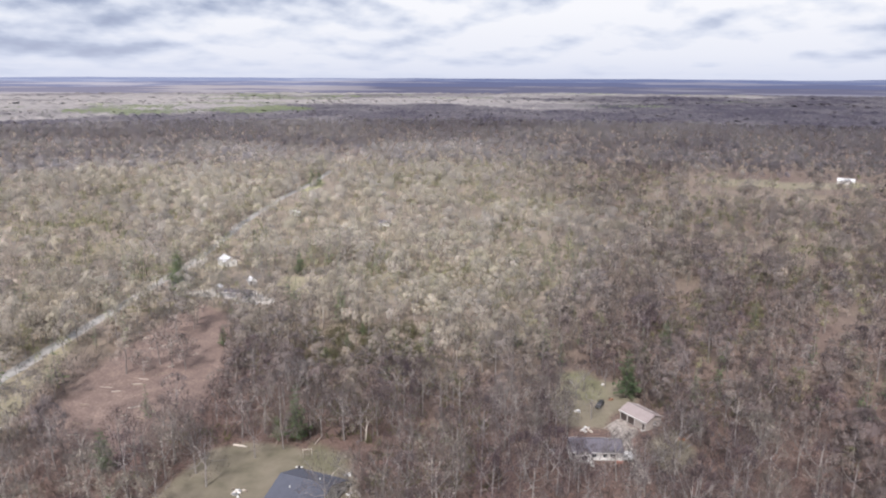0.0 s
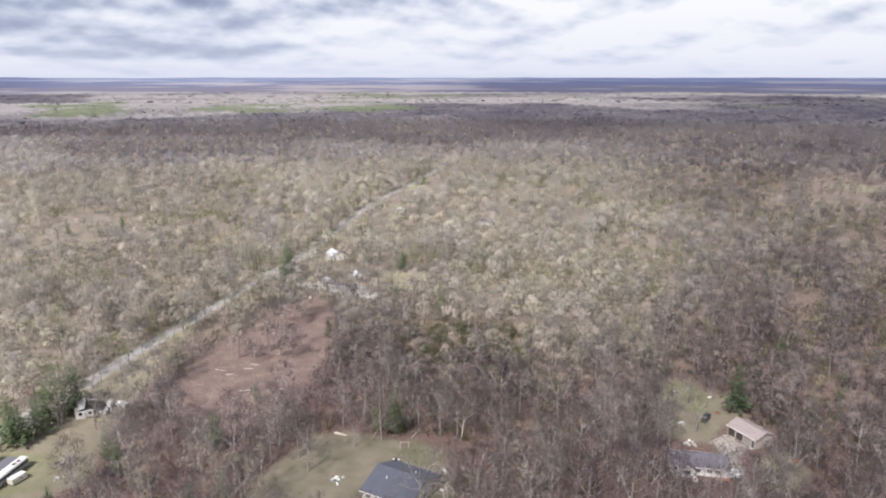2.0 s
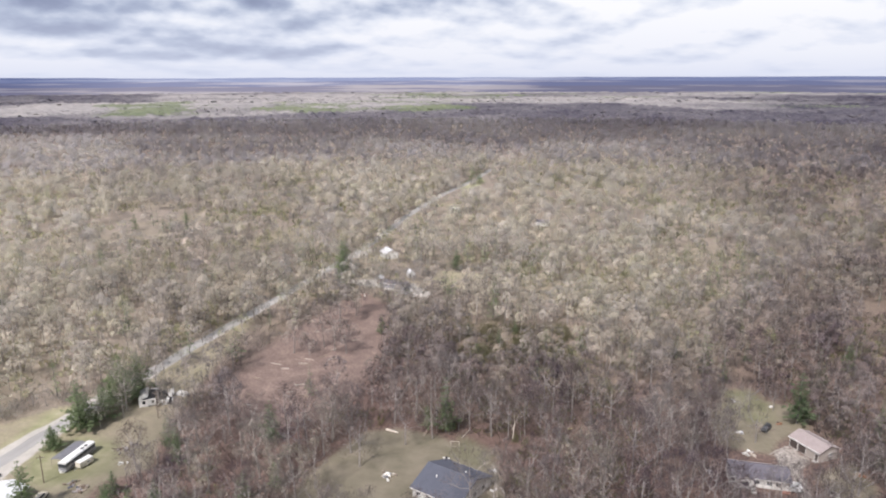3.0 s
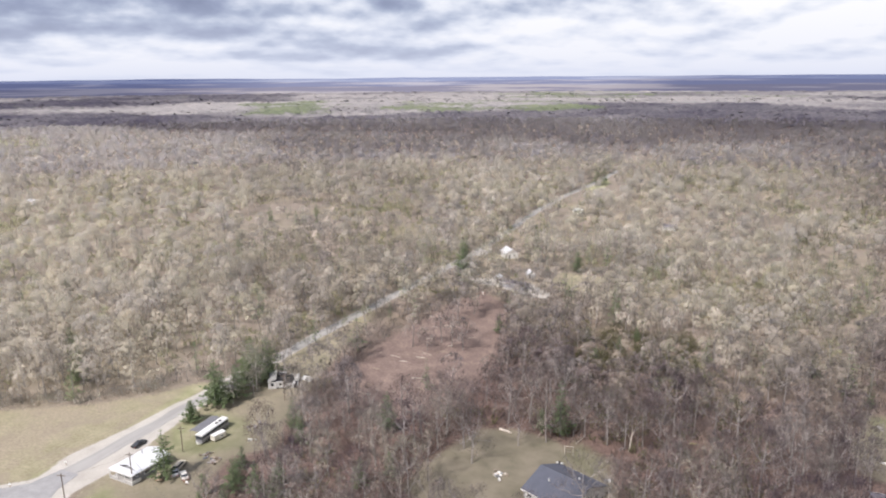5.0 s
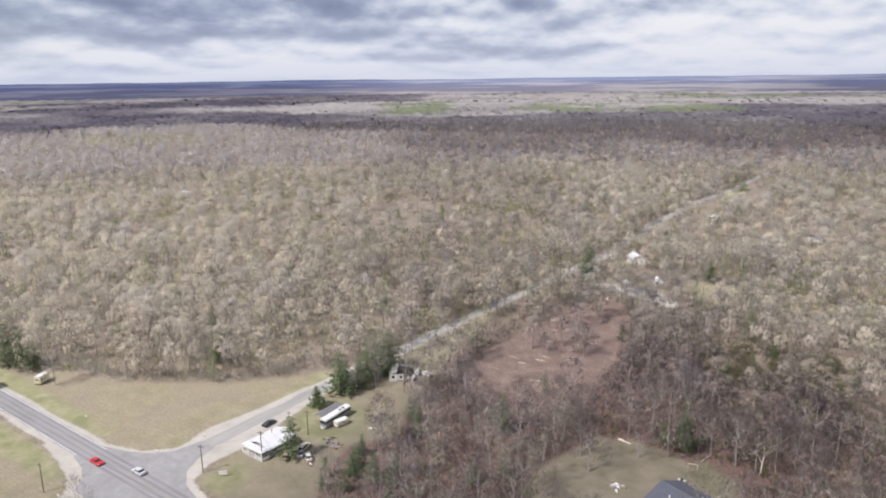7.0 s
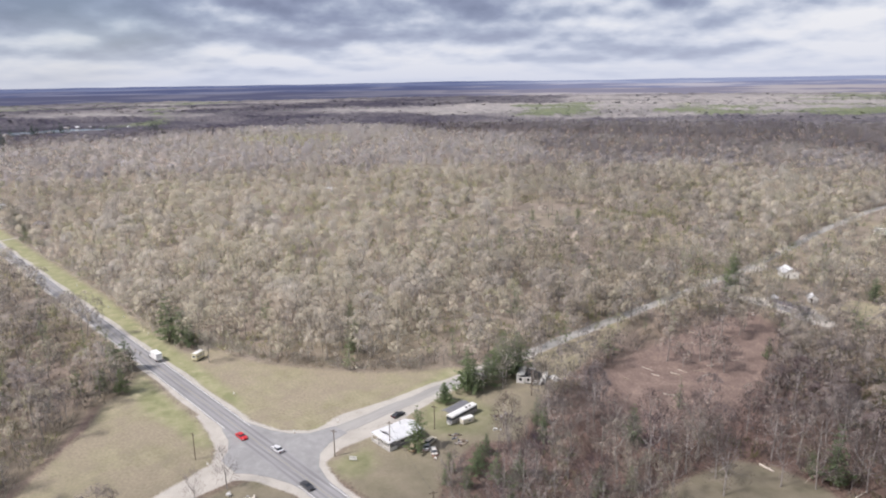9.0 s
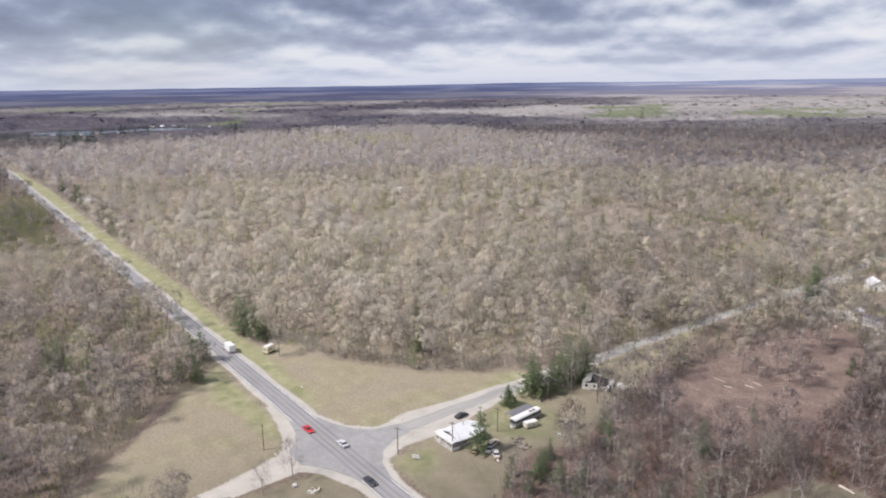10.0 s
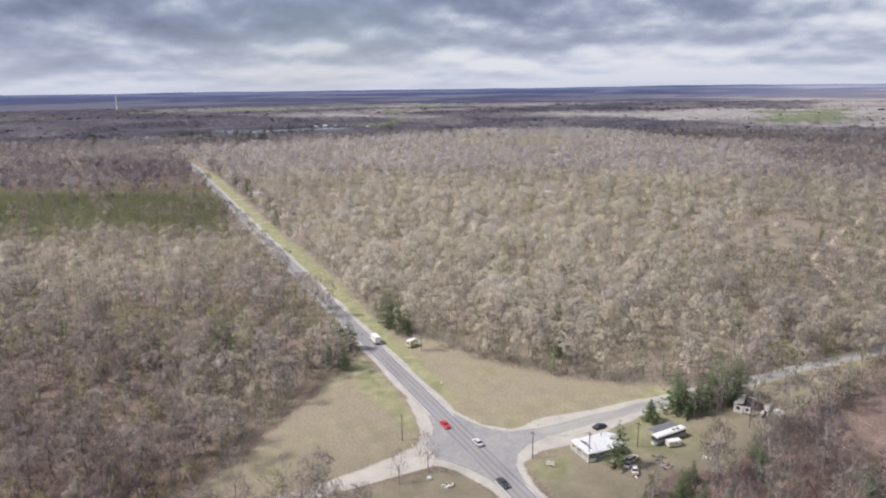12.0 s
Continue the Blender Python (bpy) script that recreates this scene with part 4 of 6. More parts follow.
def make_single_trees():
    kinds = []
    for k in range(8):
        wood, twigs, fine = bare_tree(rng, (14, 15, 16, 17, 18, 19, 20.5, 13)[k], 8, 760 if k < 7 else 330, 1.5, 0.06, 6, spread=(0.3, 0.34, 0.38)[k % 3], core=300 if k < 7 else 60, bit=0.32)
        kinds.append((mesh_from("trunk", *wood, [BARK if k % 3 else PALE_BARK]), mesh_from("crown", np.concatenate([twigs[0], fine[0]]), np.concatenate([twigs[1], fine[1] + len(twigs[0])]), [TWIG, SPRAY],
                                                                                                      np.repeat([0, 1], [len(twigs[1]), len(fine[1])])), np.concatenate([twigs[2], fine[2]])))
    # one crown mesh for each kind and tone, painted cloud shade included
    done = {}
    places = [(x, y, None) for x, y in single] + [(-100.3, 239.9, 6), (-62.1, 162.7, 5), (-53, 177, 4), (-46, 182, 2), (-67, 169, 2), (-70, 150, 1), (-71, 141, 4), (-63, 137, 2), (-104, 313, 3), (-96, 317, 1), (-111, 321, 2), (-90, 320, 5), (-83, 323, 0), (-76, 319, 4), (-107, 309, 0), (-114, 345, 2), (-93, 341, 1), (-28, 149, 5), (-23, 151, 3), (-145.5, 191, 1), (-139, 182.5, 7), (-147, 177, 3), (-36, 189, 2), (-29, 187, 4), (-75, 176, 6), (-82, 172, 5), (-90, 176, 3), (-98, 170, 6), (-107, 172, 4), (-113, 164, 5), (36, 168, 0), (47, 166, 3), (31, 172, 1), (53, 171, 0), (38, 190, 3), (28, 186, 2), (35, 199, 1), (34.5, 214, 2), (45, 214, 7), (41, 224, 7), (49, 221, 7), (57, 224, 7), (39.5, 204, 7), (47.5, 201, 7), (43, 163, 7), (36, 166, 7), (49, 161, 7), (55, 166, 7), (33, 160, 7), (66, 186, 1), (72, 190, 2), (68, 178, 4), (76, 184, 0), (63, 170, 5), (-148, 166, 7), (-145, 173, 7), (-151.5, 184, 4), (-115, 185, 4), (-131, 209, 5), (-165.7, 36, 7), (-163.4, 44.8, 7), (-157.3, 65.7, 7), (-158.7, 75.2, 7), (-168, 24, 1), (-200, 33, 1), (-244, 113.5, 0)]
    for x, y, k in places:
        k = int(rng.integers(0, 7)) if k is None else k
        t = round(float(np.clip(stand_and_shade(np.array([x]), np.array([y]))[0] + rng.normal(0.02, 0.15), 0, 1)) * 5) / 5
        if (k, t) not in done:
            crown = kinds[k][1].copy()
            give(crown, np.full(len(crown.vertices), t), kinds[k][2], np.full(len(crown.vertices), (k * 0.29 + t) % 1))
            done[k, t] = crown
        ob = tagged(new("bare_tree"), "tall leafless tree with grey bark and fine twigs" if t > 0.4 else "tall leafless purple-brown tree with fine twigs", "tree", "leafless trees round the clearings")
        for nm, me in (("trunk", kinds[k][0]), ("crown", done[k, t])):
            c = new(nm, me)
            c.parent = ob
        s = rng.uniform(0.8, 1.1)
        ob.matrix_basis = pose(x, y, 0, 0, 0, rng.uniform(0, 360)) @ Matrix.Scale(s, 4)


make_single_trees()


def make_pines():
    """Each evergreen that stands out: place, height, whether its crown is open, and its tone."""
    tall = []
    # side road
    tall += [(-150.5, 163, 13, 0.4, 0.4), (-153.5, 164, 16.5, 0.35, 0.5), (-150, 170, 13, 0.3, 0.3), (-151.5, 177, 14, 0.5, 0.65), (-153.5, 183, 17, 0.45, 0.8), (-151.5, 190, 15, 0.5, 0.7), (-149.5, 182, 12, 0.5, 0.3), (-210, 159, 15, 0.3, 0.6), (-233, 175, 14, 0.15, 0.5), (-271, 156, 12, 0.2, 0.3)]
    # yards
    tall += [(-136, 123.6, 15, 0.2, 0.6), (-43, 187, 19, 0.1, 0.1), (-49, 188, 8, 0.15, 0.3), (-112.6, 153, 13, 0.1, 0.2), (-92, 169.5, 14, 0.15, 0.1), (-114.6, 126, 10, 0.2, 0.3), (-108, 126.5, 11, 0.2, 0.4), (-85.5, 141, 9, 0.2, 0.5), (-80.3, 148, 8, 0.2, 0.5), (-103, 128, 9, 0.2, 0.3), (-121, 122, 6.5, 0.3, 0.2), (-118, 117, 5, 0.3, 0.5), (-117, 130, 8, 0.2, 0.2), (-112, 119, 7, 0.3, 0.4), (-120, 136, 7, 0.2, 0.1), (-106, 134, 8, 0.2, 0.2)]
    # yards
    tall += [(-99, 122, 6, 0.3, 0.5), (-120, 160, 11, 0.1, 0.1)]
    # western wood
    tall += [(-277, 112.5, 22, 0.2, 0.5), (-271, 115, 18, 0.2, 0.4), (-265, 116, 14, 0.2, 0.3), (-259, 88, 15, 0.2, 0.1), (-263, 85, 13, 0.3, 0.1), (-284, 424, 11, 0.2, 0.1), (-298, 417, 12, 0.2, 0.1), (-543, 128, 15, 0.3, 0.1), (-610, 138, 19, 0.3, 0), (-616, 142, 15, 0.3, 0.1), (-703, 142, 18, 0.2, 0), (-728, 144, 20, 0.25, 0.1), (-736, 148, 17, 0.3, 0), (-800, 146, 18, 0.2, 0.1), (-812, 148, 20, 0.3, 0), (-972, 149, 17, 0.2, 0), (-1081, 160, 20, 0.3, 0), (-299, 226, 15, 0.15, 0.2), (-263, 247, 15, 0.15, 0.1), (-191, 237, 15, 0.15, 0.3), (-452, 536, 13, 0.15, 0.4), (-417, 447, 12, 0.15, 0.4), (-321, 417, 13, 0.15, 0.4), (-300, 447, 13, 0.15, 0.4)]
    # western wood
    tall += [(-281, 42, 17, 0.2, 0.4), (-276, 38, 14, 0.3, 0.4), (-271, 44, 13, 0.3, 0.6), (-262, 48, 12, 0.4, 0.9), (-257, 46, 11, 0.4, 0.9), (-246, 74, 12, 0.3, 0.6), (-240, 79, 11, 0.35, 0.7), (-249, 67, 12, 0.4, 0.9), (-280, 12, 15, 0.3, 0.6), (-286, 20, 13, 0.3, 0.7), (-214, 15, 11, 0.3, 0.3), (-300, 40, 14, 0.2, 0.5), (-294, 420, 13, 0.2, 0.2)]
    # clearings
    tall += [(62.4, 216.5, 18, 0.15, 0), (-131.7, 333, 19, 0.3, 0.2), (-137, 343, 21, 0.3, 0.8), (-138, 352, 19, 0.3, 0.7), (-135, 338, 15, 0.3, 0.4), (-78, 367, 13, 0.3, 0.2), (-130, 686, 20, 0.3, 0.5), (-124, 690, 17, 0.4, 0.3), (-45, 250, 5, 0.4, 0.7), (-38, 262, 6, 0.4, 0.4), (-28, 255, 4.5, 0.4, 0.8), (-20, 268, 6, 0.4, 0.6), (-52, 268, 5.5, 0.4, 0.3), (-14, 256, 4, 0.4, 0.7), (-33, 274, 6, 0.4, 0.5), (-88, 262, 9, 0.2, 0.2)]
    # clearings
    tall += [(30, 262, 10, 0.2, 0.2), (75, 240, 11, 0.2, 0.3), (90, 262, 12, 0.2, 0.2)]
    for x, y, h, wide, tone in tall:
        wood, twigs = pine_tree(rng, h, 11, 9, 16, wide, (0.25 + 0.08 * wide if wide > 0.12 else 0.2) + (0.05 if x < -146 and 160 < y < 200 else 0), 0.58)
        ob = tagged(new("pine_tree"), "tall dark green white pine with layered boughs" if tone < 0.5 else "tall light green pine with an open crown", "tree", "pines by the road and yards")
        ob.location = (x, y, 0)
        a = new("trunk", mesh_from("trunk", *wood, [BARK]))
        b = new("crown", give(mesh_from("crown", twigs[0], twigs[1], [FRESH if tone > 0.55 else NEEDLE]), np.full(len(twigs[0]), tone), twigs[2]))
        a.parent = b.parent = ob
    wood, twigs = pine_tree(rng, 7.8, 16, 12, 12, 0.3, 0.36, 0.55)
    ob = tagged(new("cedar_tree"), "dense cone-shaped green cedar beside the side road", "tree")
    ob.location = (-152.2, 151.3, 0)
    a = new("trunk", mesh_from("trunk", *wood, [BARK]))
    b = new("crown", give(mesh_from("crown", twigs[0], twigs[1], [FRESH]), np.full(len(twigs[0]), 0.4), twigs[2]))
    a.parent = b.parent = ob


make_pines()


def canopy_material():
    m, n, bsdf = material("far_canopy", 0.95)
    p = n.add("ShaderNodeNewGeometry").outputs["Position"]
    flat = n.add("ShaderNodeMapping", {"Vector": p, "Scale": (1, 1, 0)}).outputs[0]
    mid = n.noise(flat, 0.006, 5.0, 0.65)
    fine = n.noise(flat, 0.1, 2.0)
    stand = n.add("ShaderNodeAttribute", attribute_name="stand").outputs["Fac"]
    f = n.math("ADD", stand, n.math("ADD", n.math("MULTIPLY", n.math("SUBTRACT", mid, 0.5), 0.7), n.math("MULTIPLY", n.math("SUBTRACT", fine, 0.5), 0.7)))
    # the purple-blue of the dark tone is distance haze put into the colour
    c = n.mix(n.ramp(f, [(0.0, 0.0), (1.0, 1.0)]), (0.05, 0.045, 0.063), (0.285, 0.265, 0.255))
    ever = n.add("ShaderNodeAttribute", attribute_name="evergreen").outputs["Fac"]
    e = n.ramp(n.math("ADD", ever, n.math("MULTIPLY", n.math("SUBTRACT", fine, 0.5), 0.8)), [(0.56, 0.0), (0.7, 0.9)])
    c = n.mix(e, c, n.mix(mid, (0.075, 0.10, 0.06), (0.21, 0.225, 0.135)))
    n.tree.links.new(c, bsdf.inputs["Base Color"])
    bsdf.inputs["Specular IOR Level"].default_value = 0.1
    return m


def make_canopy():
    az = np.radians(np.concatenate([np.arange(-42, 107, 0.27), np.arange(107, 318, 1.2)]))
    el = np.radians(np.concatenate([np.arange(3.72, 2.2, -0.03), np.arange(2.2, 1.24, -0.015)]))
    r = H / np.tan(el)
    a, rr = np.meshgrid(az, r)
    rr = rr * (1 + rng.normal(0, 0.004, rr.shape))
    x, y = -np.sin(a) * rr, np.cos(a) * rr
    z = 6 + 9 * rng.random(x.shape) * (0.6 + 0.8 * value_noise(x, y, 90, 21)) + 5 * value_noise(x, y, 260, 22)
    shore = distance(x, y, LAKE)
    z = z * np.clip((rr - 1600) / 70, 0, 1)
    z = np.where(shore < 300, z * 0.2, z)
    z = np.where(shore < 8, -0.5, z)
    na, nr = len(az), len(r)
    i = (np.arange(nr - 1)[:, None] * na + np.arange(na)[None])
    j = np.arange(nr - 1)[:, None] * na + (np.arange(na)[None] + 1) % na
    i, j = i.ravel(), j.ravel()
    tris = np.concatenate([np.stack([i, j, j + na], 1), np.stack([i, j + na, i + na], 1)])
    me = give(mesh_from("distant_canopy", np.stack([x.ravel(), y.ravel(), z.ravel()], 1), tris, [canopy_material()]), stand_and_shade(x, y).ravel())
    ever = np.clip(value_noise(x, y, 240, 71) * 0.6 + value_noise(x, y, 900, 72) * 0.5 - 0.12, 0, 1) * np.clip((rr - 1750) / 300, 0.35, 1)
    ever = np.maximum(ever * 0.85, 0.72 * inside_stand(x, y, GREEN_STANDS, 200) + 0.75 * (value_noise(x, y, 110, 73) - 0.5))
    me.attributes.new("evergreen", "FLOAT", "POINT").data.foreach_set("value", ever.ravel().astype(np.float32))
    tagged(new("distant_canopy", me),
           "grey and purple-brown canopy of distant leafless woods", "woods", kind="stuff")


make_canopy()


def make_backdrop():
    """Three rings of hills at the horizon, with haze put into their glowing colour."""
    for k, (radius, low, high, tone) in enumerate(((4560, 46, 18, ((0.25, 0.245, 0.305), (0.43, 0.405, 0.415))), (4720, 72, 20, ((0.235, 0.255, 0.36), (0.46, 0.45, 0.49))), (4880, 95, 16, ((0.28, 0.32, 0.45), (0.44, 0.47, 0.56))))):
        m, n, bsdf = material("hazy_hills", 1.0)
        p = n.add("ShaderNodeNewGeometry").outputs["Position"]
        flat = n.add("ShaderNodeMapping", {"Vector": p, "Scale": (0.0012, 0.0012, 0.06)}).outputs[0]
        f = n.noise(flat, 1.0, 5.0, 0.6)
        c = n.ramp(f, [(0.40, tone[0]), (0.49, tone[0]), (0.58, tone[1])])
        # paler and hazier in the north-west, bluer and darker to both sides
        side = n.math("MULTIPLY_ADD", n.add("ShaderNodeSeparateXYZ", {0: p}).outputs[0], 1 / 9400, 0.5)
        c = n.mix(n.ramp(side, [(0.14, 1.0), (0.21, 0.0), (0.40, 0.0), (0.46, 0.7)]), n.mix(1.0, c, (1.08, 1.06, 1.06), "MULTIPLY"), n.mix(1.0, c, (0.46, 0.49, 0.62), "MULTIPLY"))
        # the rings are lit by their own emission, haze included
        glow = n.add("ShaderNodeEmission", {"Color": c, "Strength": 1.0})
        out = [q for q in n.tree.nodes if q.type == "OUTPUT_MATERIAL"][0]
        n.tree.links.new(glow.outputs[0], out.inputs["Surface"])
        a = np.linspace(0, 2 * math.pi, 721)
        x, y = np.cos(a) * radius, np.sin(a) * radius
        top = low + high * (value_noise(x, y, 700, 31 + k) * 0.7 + value_noise(x, y, 170, 41 + k) * 0.3)
        c = len(a)
        verts = np.concatenate([np.c_[x, y, np.zeros(c)], np.c_[x, y, top]])
        j = np.arange(c - 1)
        tris = np.concatenate([np.stack([j, j + 1, j + 1 + c], 1), np.stack([j, j + 1 + c, j + c], 1)])
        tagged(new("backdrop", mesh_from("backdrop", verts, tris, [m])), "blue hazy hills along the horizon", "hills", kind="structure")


make_backdrop()


# ---- things: helpers ----
def part(name, bm, mat, parent, label=""):
    """Links a bmesh as one mesh under a thing or part."""
    me = bpy.data.meshes.new(name)
    bmesh.ops.recalc_face_normals(bm, faces=bm.faces)
    bm.to_mesh(me)
    bm.free()
    me.materials.append(mat)
    ob = new(name, me)
    ob.parent = parent
    if label:
        tagged(ob, label)
    return ob


def thing(name, x, y, turn, label, category, group=""):
    ob = tagged(new(name), label, category, group)
    ob.matrix_basis = pose(x, y, 0, 0, 0, turn)
    return ob


def box(x0, y0, z0, x1, y1, z1, bevel=0.0, bm=None):
    bm = bm or bmesh.new()
    m = Matrix.LocRotScale(((x0 + x1) / 2, (y0 + y1) / 2, (z0 + z1) / 2), None, (abs(x1 - x0), abs(y1 - y0), abs(z1 - z0)))
    made = bmesh.ops.create_cube(bm, size=1.0, matrix=m)["verts"]
    if bevel:
        edges = {e for v in made for e in v.link_edges}
        bmesh.ops.bevel(bm, geom=list(edges), offset=bevel, segments=2, affect="EDGES", profile=0.6)
    return bm


def prism(profile, y0, y1, bm=None):
    """A profile in x and z, drawn out along y."""
    bm = bm or bmesh.new()
    a = [bm.verts.new((x, y0, z)) for x, z in profile]
    b = [bm.verts.new((x, y1, z)) for x, z in profile]
    k = len(profile)
    bm.faces.new(a)
    bm.faces.new(b[::-1])
    for i in range(k):
        bm.faces.new((a[i], a[(i + 1) % k], b[(i + 1) % k], b[i]))
    return bm


def rod(a, b, r0, r1=None, sides=8, bm=None):
    bm = bm or bmesh.new()
    a, b = Vector(a), Vector(b)
    d = b - a
    m = Matrix.Translation((a + b) / 2) @ d.to_track_quat("Z", "Y").to_matrix().to_4x4()
    bmesh.ops.create_cone(bm, cap_ends=True, segments=sides, radius1=r0, radius2=r0 if r1 is None else r1, depth=d.length, matrix=m)
    return bm


GLASS = plain("window_glass", (0.03, 0.035, 0.045), 0.5, vary=0.1)
WHITE = plain("white_paint", (0.74, 0.73, 0.70), 0.6, stain=(0.5, 0.48, 0.44))
SIDING = ribbed("white_siding", (0.70, 0.69, 0.66), 0.6, 0.18, 2)
CREAM = ribbed("cream_siding", (0.62, 0.58, 0.48), 0.6, 0.2, 2)
TAN = ribbed("tan_metal_siding", (0.42, 0.375, 0.34), 0.5, 0.3, 0)
GREYWALL = ribbed("weathered_grey_boards", (0.25, 0.25, 0.27), 0.8, 0.22, 1)
WHITE_ROOF = ribbed("white_metal_roof", (0.68, 0.68, 0.685), 0.4, 0.4, 1)
TAN_ROOF = ribbed("tan_metal_roof", (0.33, 0.275, 0.26), 0.45, 0.35, 0)
SHINGLE = ribbed("dark_blue_grey_shingles", (0.085, 0.09, 0.115), 0.9, 0.25, 1)
PURPLE = ribbed("faded_grey_shingles", (0.125, 0.115, 0.135), 0.9, 0.25, 1)
GREY_ROOF = plain("charred_grey_shingles", (0.085, 0.082, 0.085), 0.95, vary=0.4)
DARK = plain("dark_opening", (0.035, 0.03, 0.03), 0.9)
BROWNDOOR = plain("dark_brown_door", (0.07, 0.055, 0.05), 0.6)
WOOD = plain("weathered_wood", (0.34, 0.28, 0.22), 0.9, vary=0.35)
POLEWOOD = plain("pole_wood", (0.17, 0.13, 0.10), 0.95, vary=0.35)
PALEWOOD = plain("bleached_wood", (0.55, 0.49, 0.42), 0.9)
RUBBER = plain("tyre_rubber", (0.03, 0.03, 0.03), 0.9)
STEEL = plain("brushed_steel", (0.45, 0.46, 0.48), 0.35, 0.7)
RUST = plain("rusty_metal", (0.25, 0.13, 0.08), 0.9, vary=0.45)
WIRE = plain("black_wire", (0.06, 0.06, 0.065), 0.7)
TARP = plain("grey_tarp", (0.17, 0.168, 0.18), 0.7, vary=0.3)
CONCRETE = plain("concrete", (0.42, 0.40, 0.37), 0.9)
LAMP_RED = plain("red_lens", (0.35, 0.02, 0.02), 0.3)
LAMP_CLEAR = plain("clear_lens", (0.75, 0.75, 0.72), 0.2)


def window(parent, x, y, z, w, h, face, cross=True):
    """A window on a wall that faces 'x' or 'y' (with sign): frame, pane and sill."""
    ax, s = face[1], 1 if face[0] == "+" else -1
    def flat(a0, z0, a1, z1, d0, d1, bm=None):
        return box(x + a0, y + s * d0, z + z0, x + a1, y + s * d1, z + z1, 0, bm) if ax == "y" else box(x + s * d0, y + a0, z + z0, x + s * d1, y + a1, z + z1, 0, bm)
    f = 0.09
    bm = flat(-w / 2 - f, -h / 2 - f, -w / 2, h / 2 + f, -0.03, 0.06)
    flat(w / 2, -h / 2 - f, w / 2 + f, h / 2 + f, -0.03, 0.06, bm)
    flat(-w / 2, h / 2, w / 2, h / 2 + f, -0.03, 0.06, bm)
    flat(-w / 2, -h / 2 - f, w / 2, -h / 2, -0.03, 0.06, bm)
    if cross:
        flat(-0.03, -h / 2, 0.03, h / 2, 0.0, 0.05, bm)
    frame_ob = part("window", bm, WHITE, parent)
    part("pane", flat(-w / 2, -h / 2, w / 2, h / 2, 0.004, 0.02), GLASS, frame_ob, "dark window glass")
    part("sill", flat(-w / 2 - 0.15, -h / 2 - f - 0.06, w / 2 + 0.15, -h / 2 - f, 0.0, 0.14), WHITE, frame_ob)


def door(parent, x, y, w, h, face, mat, name="door", z=0.0):
    ax, s = face[1], 1 if face[0] == "+" else -1
    def flat(a0, z0, a1, z1, d0, d1, bm=None):
        return box(x + a0, y + s * d0, z + z0, x + a1, y + s * d1, z + z1, 0, bm) if ax == "y" else box(x + s * d0, y + a0, z + z0, x + s * d1, y + a1, z + z1, 0, bm)
    d = part(name, flat(-w / 2, 0.02, w / 2, h, 0.004, 0.04), mat, parent)
    bm = flat(-w / 2 - 0.1, 0, -w / 2, h + 0.1, -0.02, 0.07)
    flat(w / 2, 0, w / 2 + 0.1, h + 0.1, -0.02, 0.07, bm)
    flat(-w / 2, h, w / 2, h + 0.1, -0.02, 0.07, bm)
    part("door_frame", bm, WHITE, d)
    if w < 1.5:
        part("handle", flat(w / 2 - 0.16, 0.95, w / 2 - 0.06, 1.05, 0.04, 0.1), STEEL, d, "steel door handle")
    else:
        for k in range(1, 4):
            part("door_panel", flat(-w / 2 + 0.08, h * k / 4 - h / 4 + 0.06, w / 2 - 0.08, h * k / 4 - 0.04, 0.04, 0.06), mat, d)


def gabled(ob, w, l, wall, rise, wall_mat, roof_mat, over=0.45, thick=0.16):
    """Walls and a gable roof with the ridge along y, on a low footing."""
    hw, hl = w / 2, l / 2
    part("footing", box(-hw - 0.05, -hl - 0.05, -0.3, hw + 0.05, hl + 0.05, 0.14), CONCRETE, ob)
    part("wall", prism([(-hw, 0.14), (hw, 0.14), (hw, wall), (0, wall + rise), (-hw, wall)], -hl, hl), wall_mat, ob)
    k = rise / hw
    for s, nm in ((-1, "roof"), (1, "roof")):
        e = s * (hw + over)
        part(nm, prism([(0, wall + rise + 0.02), (e, wall - over * k + 0.02), (e, wall - over * k + 0.02 + thick), (0, wall + rise + 0.02 + thick)], -hl - over, hl + over), roof_mat, ob)
        part("fascia", box(e, -hl - over, wall - over * k - 0.12, e + s * 0.05, hl + over, wall - over * k + 0.2), WHITE, ob)
    part("ridge_cap", prism([(-0.2, wall + rise + thick - 0.05), (0, wall + rise + thick + 0.07), (0.2, wall + rise + thick - 0.05)], -hl - over, hl + over), roof_mat, ob)


